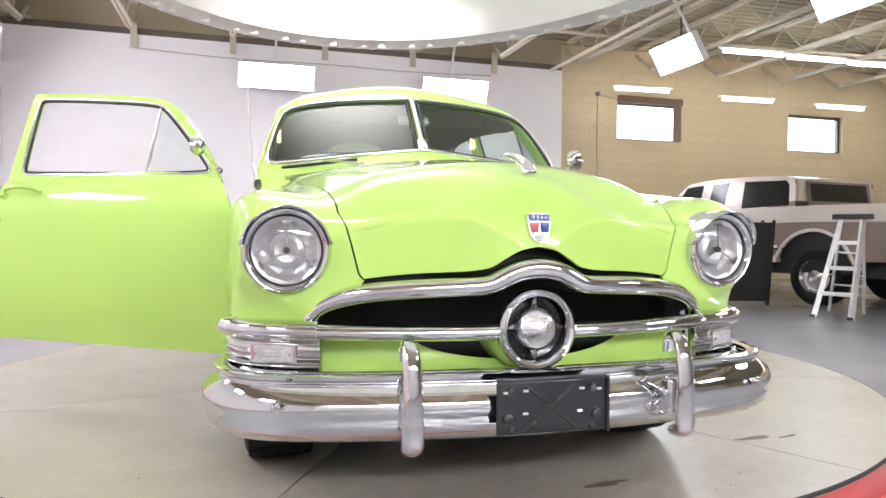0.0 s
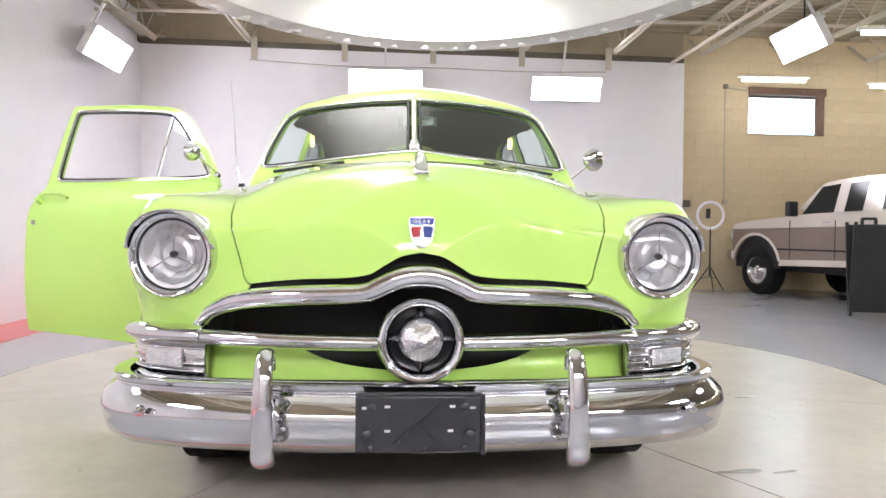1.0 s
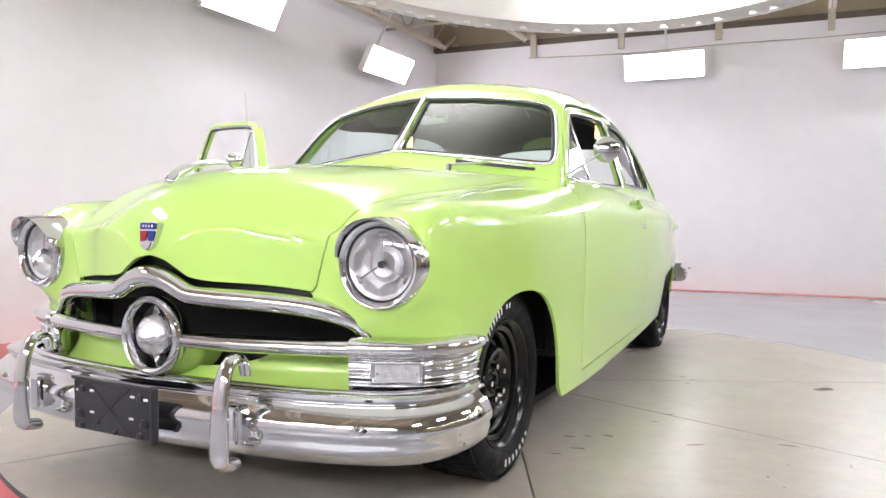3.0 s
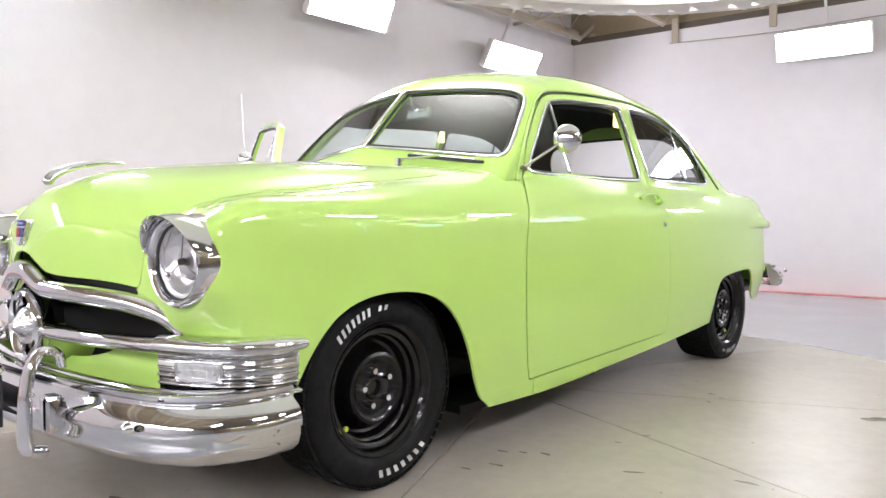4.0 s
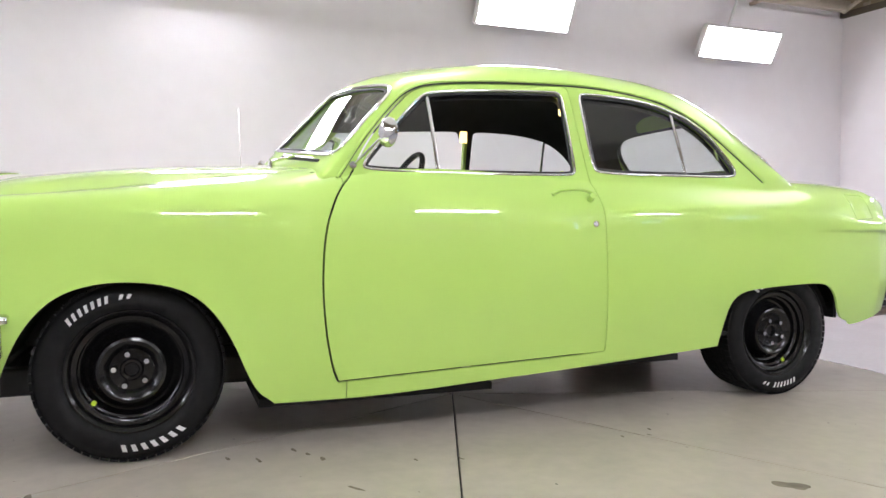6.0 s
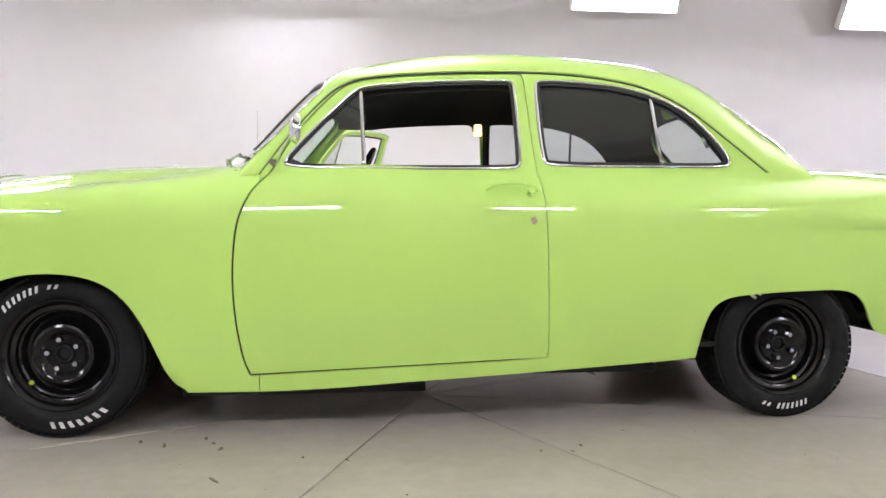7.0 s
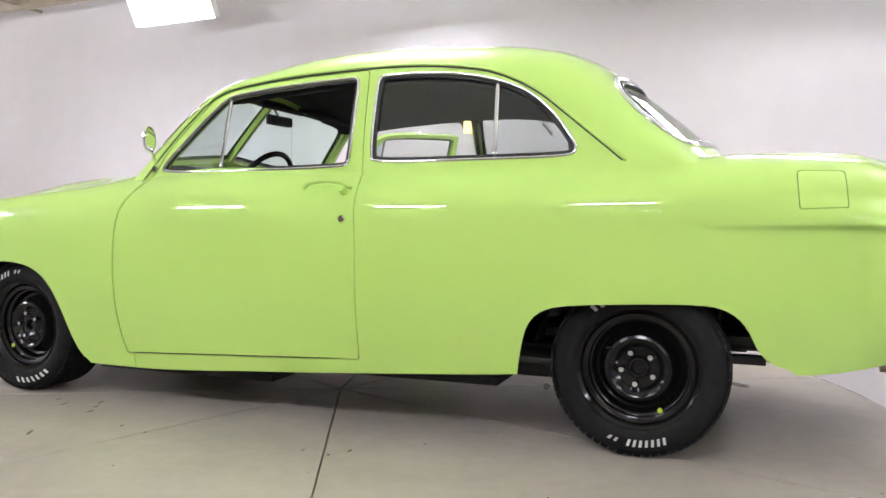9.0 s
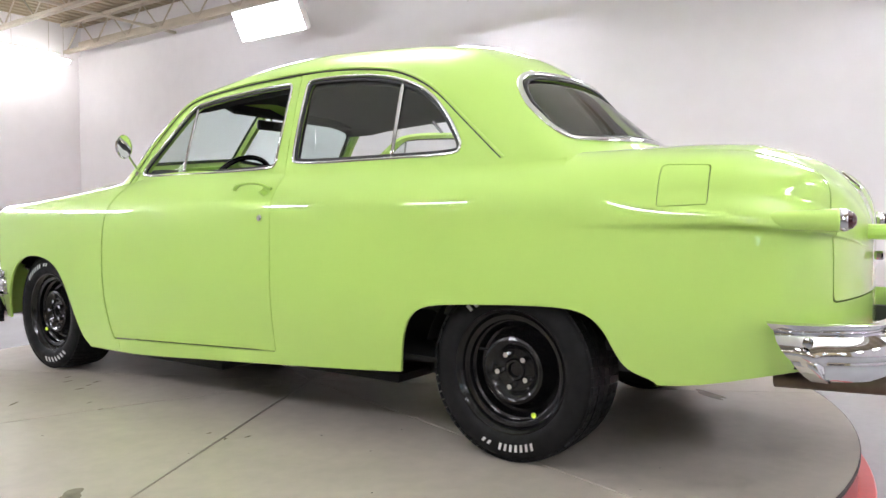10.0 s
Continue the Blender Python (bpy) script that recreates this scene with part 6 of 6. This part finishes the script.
# wipers
for sign in (1, -1):
    a, b = Vector((sign * 0.31, -0.858, 1.138)), Vector((sign * 0.635, -0.765, 1.100))
    base = LOW_TREE.ray_cast(Vector((sign * 0.30, -0.905, 2)), Vector((0, 0, -1)))[0]
    wip = part("wiper_arm", rod(base + Vector((0, 0, 0.016)), a.lerp(b, 0.45) + Vector((0, -0.012, 0.012)), 0.007, 8, r2=0.005), DULL_CHROME, car, "grey wiper arm", smooth=True)
    part("wiper_pivot", rod(base - Vector((0, 0, 0.02)), base + Vector((0, 0, 0.022)), 0.014, 12), DULL_CHROME, wip, smooth=True)
    part("wiper_blade", rod(a, b, 0.007, 6), SEAL, wip)
    part("blade_holder", rod(a.lerp(b, 0.1) + Vector((0, -0.008, 0.008)), a.lerp(b, 0.9) + Vector((0, -0.008, 0.008)), 0.004, 6), DULL_CHROME, wip)

# aerial
base, n = LOW_TREE.ray_cast(Vector((-0.742, -0.93, 2)), Vector((0, 0, -1)))[:2]
aerial = part("aerial", rod(base - Vector((0, 0, 0.01)), base + Vector((-0.02, 0, 0.09)), 0.009, 12, r2=0.005), CHROME, car, "thin chrome whip aerial", smooth=True)
part("aerial_mast", rod(base + Vector((-0.02, 0, 0.085)), base + Vector((-0.045, -0.01, 0.48)), 0.0018, 8, r2=0.0011), DULL_CHROME, aerial, smooth=True)
part("aerial_foot", rod(base - Vector((0, 0, 0.01)), base + Vector((0, 0, 0.022)), 0.018, 14, r2=0.012), PLASTIC, aerial, smooth=True)

# ---------------------------------------------------------------- the sedan: rear end
for sign in (1, -1):
    p = Vector((sign * 0.642, 2.382, 0.838))
    lamp = part("tail_lamp", revolve([(0.022, 0.030), (0.034, 0.0325), (0.048, 0.030), (0.052, 0.026)], 28, "y", tuple(p)), CHROME, car, "round tail lamp in a chrome ring", smooth=True, angle=60)
    part("tail_lens", revolve([(0.045, 0.028), (0.062, 0.022), (0.070, 0.010), (0.071, 0.0)], 24, "y", tuple(p)), RED_LENS, lamp, smooth=True)
    pod = chaikin([(sign * 0.700, 2.08, 0.842), (sign * 0.690, 2.20, 0.840), (sign * 0.668, 2.32, 0.838), (sign * 0.645, 2.408, 0.838)], 2, False)
    v, f = sweep(pod, oval(1, 1, 20), up=(0, 0, 1), scale=np.linspace(0.022, 0.0325, len(pod)))
    part("lamp_pod", mesh("lamp_pod", v, f, PAINT), PAINT, lamp)
path = [(x, -y, z) for x, y, z in wrap_path(0.735, -2.58, 0.10, 0.27, -2.24, 0.490)]
v, f = sweep(path, [(-a, b * 0.86) for a, b in BLADE], up=(0, 0, 1))
# its ends are cut on the slant, the top reaching farther forward
v[:, 1] += 0.75 * np.maximum(0.574 - v[:, 2], 0) * (1 - step(v[:, 1], 2.26, 2.42))
rear_bumper = part("rear_bumper", mesh("rear_bumper", v, f, CHROME, weld=1e-6), CHROME, car, "wrap-round chrome rear bumper")
rear_bumper.data.set_sharp_from_angle(angle=radians(50))
part("bumper_bolt", revolve([(0.87, 0.014), (0.885, 0.012), (0.89, 0.0)], 14, "x", (-0.075, 2.36, 0.52)), CHROME, rear_bumper, smooth=True)
for sign in (1, -1):
    part("bumper_guard", box((0.06, 0.06, 0.24), (sign * 0.40, 2.655, 0.50)), CHROME, rear_bumper, bevel=0.02)
part("plate_lamp_pod", box((0.34, 0.10, 0.05), (0, 2.47, 0.80)), PAINT, car, bevel=0.015)
p, n = on_front(LOW_TREE, 0.0, 0.97, 1)
part("trunk_emblem", box((0.06, 0.012, 0.085), p + n * 0.004, Matrix.Rotation(math.atan2(n.z, n.y), 4, "X")), CHROME, car, bevel=0.005)
part("trunk_handle", box((0.16, 0.03, 0.03), (0, 2.465, 0.72)), CHROME, car, bevel=0.008)
part("tailpipe", rod((0.46, 2.22, 0.350), (0.47, 2.62, 0.368), 0.026, 16), PIPE, car, "brown-tinted exhaust tailpipe", smooth=True)


# ---------------------------------------------------------------- the sedan: wheels
def make_wheel(sign, y, r, marks, dot, turn_x):
    """A black steel wheel; marks: arcs of white raised sidewall blocks."""
    x0 = turn_x
    c = (sign * x0, y, r + DECK_TOP)
    s = sign
    rim = [(-0.010, 0.0), (-0.010, 0.022), (0.002, 0.026), (0.004, 0.034), (-0.004, 0.040), (-0.006, 0.072), (0.004, 0.082), (0.016, 0.094), (0.020, 0.104), (0.016, 0.114), (-0.004, 0.122), (-0.030, 0.128), (-0.040, 0.140), (-0.036, 0.150),
           (-0.018, 0.156), (-0.008, 0.162), (-0.004, 0.170), (0.012, 0.174), (0.016, 0.182), (0.018, 0.190), (0.032, 0.195), (0.038, 0.202), (0.044, 0.208), (0.044, 0.214), (0.036, 0.216), (-0.17, 0.205)]
    wheel = part("wheel", revolve([(s * a, b) for a, b in rim], 64, "x", c), BLACK_GLOSS, car, "black steel wheel with five bright lug nuts", smooth=True, angle=40)
    k = r / 0.316
    tyre = [(-0.165, 0.200), (-0.172, 0.222), (-0.178, 0.250), (-0.172, 0.286), (-0.160, 0.306), (-0.120, 0.314), (-0.062, 0.316), (-0.005, 0.314), (0.035, 0.306), (0.047, 0.293), (0.053, 0.276), (0.056, 0.252), (0.055, 0.238), (0.050, 0.226), (0.042, 0.217), (0.034, 0.208)]
    part("tyre", revolve([(s * a, b * k) for a, b in tyre], 96, "x", c), RUBBER, wheel, "black radial tyre with raised white sidewall marks", smooth=True, angle=50)
    tread_v, tread_f = [], []
    for band, n in ((-0.150, 64), (-0.105, 64), (-0.062, 64), (-0.02, 64), (0.022, 64)):
        for i in range(n):
            a = 2 * math.pi * (i + 0.35 * (band * 100 % 2)) / n
            da, w = 0.86 * math.pi / n, 0.0195
            rr = (0.3185 if abs(band + 0.062) < 0.06 else 0.315) * k
            b0 = len(tread_v)
            for rad in (rr - 0.010, rr - 0.0015):
                for t, q in ((-1, -1), (1, -1), (1, 1), (-1, 1)):
                    tread_v.append((c[0] + s * (band + q * w), c[1] + rad * math.cos(a + t * da), c[2] + rad * math.sin(a + t * da)))
            tread_f += [tuple(b0 + i2 for i2 in q) for q in ((4, 5, 6, 7), (0, 1, 5, 4), (1, 2, 6, 5), (2, 3, 7, 6), (3, 0, 4, 7))]
    ob = part("tread_block", mesh("tread_block", tread_v, tread_f, RUBBER, smooth=False), RUBBER, wheel)
    ob["kind"] = "stuff"
    for i in range(5):
        a = math.radians(dot[1] + 72 * i)
        p = Vector((c[0] + s * -0.002, c[1] + 0.0572 * math.cos(a), c[2] + 0.0572 * math.sin(a)))
        bm = bmesh.new()
        m = Matrix.Translation(p + Vector((s * 0.010, 0, 0))) @ Matrix.Rotation(radians(90), 4, "Y")
        bmesh.ops.create_cone(bm, cap_ends=True, segments=6, radius1=0.0115, radius2=0.0095, depth=0.026, matrix=m)
        part("lug_nut", bm, CHROME, wheel, "chrome lug nut")
    a = math.radians(dot[0])
    p = Vector((c[0] + s * 0.004, c[1] + 0.163 * math.cos(a), c[2] + 0.163 * math.sin(a)))
    part("paint_dot", rod(p - Vector((s * 0.004, 0, 0)), p + Vector((s * 0.002, 0, 0)), 0.0085, 12), YELLOW_DOT, wheel, "yellow inspection dot")
    def on_wall(rad, a, up):
        return (c[0] + s * (0.0575 + up - 0.9 * abs(rad - 0.252 * k) ** 1.5), c[1] + rad * math.cos(a), c[2] + rad * math.sin(a))

    # raised white marks: plain slanted bars
    for a0, a1, count, size in marks:
        rr, pitch = 0.262 * k, math.radians(a1 - a0) / count
        for i in range(count):
            a, w, lean = math.radians(a0) + pitch * (i + 0.5), 0.24 * abs(pitch), 0.14 * pitch
            v = [on_wall(rr + size * h, a + t * w + lean * h, 0.0012) for h in (-1, -0.35, 0.35, 1) for t in (-1, 1)]
            part("sidewall_mark", mesh("sidewall_mark", v, [(0, 1, 3, 2), (2, 3, 5, 4), (4, 5, 7, 6)], WHITE_LETTER, smooth=False), WHITE_LETTER, wheel)


make_wheel(1, -1.445, 0.316, [(139, 104, 7, 0.0125), (99, 88, 2, 0.008), (-99, -49, 7, 0.0125)], (-138, 31), 0.742)
make_wheel(1, 1.446, 0.306, [(-66, -98, 7, 0.0125), (-103, -113, 2, 0.008), (85, 128, 7, 0.0125)], (-63, 44), 0.712)
make_wheel(-1, -1.445, 0.316, [(139, 104, 7, 0.0125)], (-132, 15), 0.742)
make_wheel(-1, 1.446, 0.306, [(139, 104, 7, 0.0125)], (-132, 15), 0.712)
part("valve", rod((0.75, 1.36, 0.40), (0.775, 1.345, 0.405), 0.004, 8), RUBBER, car)

# wheel housings, floor pan, frame, axles
for y, x_in in ((-1.445, 0.40), (1.45, 0.42)):
    for sign in (1, -1):
        bm = revolve([(sign * x_in, 0.30), (sign * x_in, 0.40), (sign * 0.70, 0.40)], 24, "x", (0, y, 0.28), 0.30, math.pi - 0.30)
        bmesh.ops.create_cube(bm, size=1, matrix=Matrix.Translation((sign * x_in, y, 0.56)) @ Matrix.Diagonal((0.02, 0.70, 0.40, 1)))
        part("wheel_housing", bm, BLACK, car)
part("boot_panel", box((1.30, 0.02, 0.26), (0, 1.93, 0.50)), BLACK, car)
# unseen pans, set low to deepen the shade on the deck
part("floor_pan", box((1.46, 0.95, 0.03), (0, -0.535, 0.180)), BLACK, car)
part("rear_pan", box((1.36, 0.98, 0.03), (0, 0.43, 0.232)), BLACK, car)
part("rear_floor", box((1.25, 1.25, 0.03), (0, 1.72, 0.43)), BLACK, car)
# unseen plates, added to block light under the nose
part("front_shade_plate", box((0.86, 0.94, 0.03), (0, -1.49, 0.225)), BLACK, car)
part("nose_shade_plate", box((0.96, 0.22, 0.03), (0, -2.03, 0.275)), BLACK, car)
# unseen tank and gearbox, hung there to deepen the shade below
part("tank_shade_block", box((0.90, 0.42, 0.12), (0, 1.98, 0.425)), STEEL, car, bevel=0.03)
part("gearbox", box((0.34, 1.1, 0.12), (0.0, -0.70, 0.205)), STEEL, car, bevel=0.03)
for sign in (1, -1):
    part("frame_rail", box((0.07, 3.36, 0.10), (sign * 0.44, -0.22, 0.27)), STEEL, car, bevel=0.01)
    part("inner_sill", box((0.03, 1.62, 0.60), (sign * 0.765, -0.02, 0.63)), BLACK, car)
    part("bumper_iron", box((0.04, 0.35, 0.06), (sign * 0.48, 2.36, 0.47)), STEEL, car)
    part("leaf_spring", box((0.05, 0.88, 0.03), (sign * 0.52, 1.42, 0.35)), STEEL, car)
    part("shock_absorber", rod((sign * 0.50, 1.60, 0.24), (sign * 0.46, 1.72, 0.55), 0.024, 10), STEEL, car)
part("rear_axle", rod((-0.62, 1.446, 0.335), (0.62, 1.446, 0.335), 0.045, 14), STEEL, car, smooth=True)
part("differential", revolve([(-0.13, 0.03), (-0.09, 0.10), (0.0, 0.14), (0.09, 0.10), (0.13, 0.03)], 20, "x", (0, 1.446, 0.335)), STEEL, car, smooth=True)
part("front_crossmember", box((1.1, 0.14, 0.12), (0, -1.445, 0.28)), STEEL, car, bevel=0.02)
part("engine_block", box((0.55, 0.85, 0.5), (0, -1.35, 0.58)), BLACK, car, bevel=0.05)
part("exhaust_pipe", rod((0.25, -0.9, 0.20), (0.35, 1.1, 0.23), 0.028, 12), STEEL, car, smooth=True)
part("muffler", rod((0.30, 0.30, 0.265), (0.30, 0.85, 0.275), 0.06, 18), STEEL, car, smooth=True)

# ---------------------------------------------------------------- the sedan: cabin
part("dashboard", box((1.36, 0.22, 0.22), (0, -0.66, 0.99)), BLACK, car, "dark dashboard", bevel=0.04)
part("firewall", box((1.40, 0.02, 0.70), (0, -0.80, 0.70)), BLACK, car)
part("cabin_floor", box((1.5, 2.0, 0.02), (0, 0.15, 0.34)), BLACK, car)
part("parcel_shelf", box((1.12, 0.32, 0.03), (0, 1.44, 1.045)), SEAT, car, bevel=0.01)
part("rear_bulkhead", box((1.30, 0.02, 0.70), (0, 1.30, 0.70)), BLACK, car)
for y in (0.20, 1.02):
    bench = part("bench_cushion", box((1.34, 0.52, 0.20), (0, y - 0.16, 0.60)), SEAT, car, "grey upholstered bench seat", bevel=0.06)
    part("bench_back", box((1.34, 0.14, 0.52), (0, y + 0.12, 0.74), Matrix.Rotation(radians(-12), 4, "X")), SEAT, bench, bevel=0.05)
wheel_turn = Matrix.Translation((0.36, -0.36, 0.982)) @ Matrix.Rotation(radians(62), 4, "X")
v, f = sweep([tuple(wheel_turn @ Vector((0.205 * math.cos(a), 0.205 * math.sin(a), 0))) for a in np.linspace(0, 2 * math.pi, 48, endpoint=False)], oval(0.013, 0.013, 10), True, up=tuple(wheel_turn.to_3x3() @ Vector((0, 0, 1))))
steering = part("steering_wheel", mesh("steering_wheel", v, f, BLACK_GLOSS), BLACK_GLOSS, car, "black steering wheel")
for a in (0.2, math.pi - 0.2):
    part("spoke", rod(wheel_turn @ Vector((0.2 * math.cos(a), 0.2 * math.sin(a), 0)), wheel_turn @ Vector((0, 0, -0.02)), 0.009, 8), CHROME, steering)
part("steering_hub", rod(wheel_turn @ Vector((0, 0, -0.05)), wheel_turn @ Vector((0, 0, 0.01)), 0.04, 16), BLACK_GLOSS, steering, smooth=True)
part("steering_column", rod(wheel_turn @ Vector((0, 0, -0.03)), wheel_turn @ Vector((0, 0, -0.5)), 0.025, 12), BLACK_GLOSS, steering)
rv = part("interior_mirror", box((0.19, 0.025, 0.055), (0.02, -0.49, 1.372), Matrix.Rotation(radians(-6), 4, "Z")), PLASTIC, car, "black rear-view mirror", bevel=0.012)
part("mirror_face", box((0.175, 0.003, 0.042), (0.0185, -0.476, 1.372), Matrix.Rotation(radians(-6), 4, "Z")), MIRROR, rv)
part("mirror_back", box((0.150, 0.006, 0.046), (0.022, -0.505, 1.373), Matrix.Rotation(radians(-6), 4, "Z") @ Matrix.Rotation(radians(-14), 4, "X")), DULL_CHROME, rv, "bright pressed metal back of the mirror", bevel=0.003)
for k in (-0.012, 0.012):
    part("back_slot", box((0.05, 0.004, 0.006), (0.055, -0.512, 1.373 + k), Matrix.Rotation(radians(-6), 4, "Z") @ Matrix.Rotation(radians(-14), 4, "X")), PLASTIC, rv)
part("mirror_stem", rod((0.0, -0.50, 1.385), (0.0, -0.545, 1.46), 0.006, 8), CHROME, rv)
for sign in (1, -1):
    part("sun_visor", box((0.36, 0.15, 0.02), (sign * 0.26, -0.37, 1.415), Matrix.Rotation(radians(-24), 4, "X")), HEADLINER, car, "dark folded sun visor", bevel=0.008)
for s in (-1, 1):
    part("pillar_lamp", box((0.02, 0.045, 0.075), (s * 0.598, 0.345, 1.375)), AMBER_GLOW, car, "small lit amber pillar lamp", bevel=0.006)
part("vent_catch", rod((0.70, 1.10, 1.20), (0.685, 1.13, 1.16), 0.006, 8), CHROME, car)
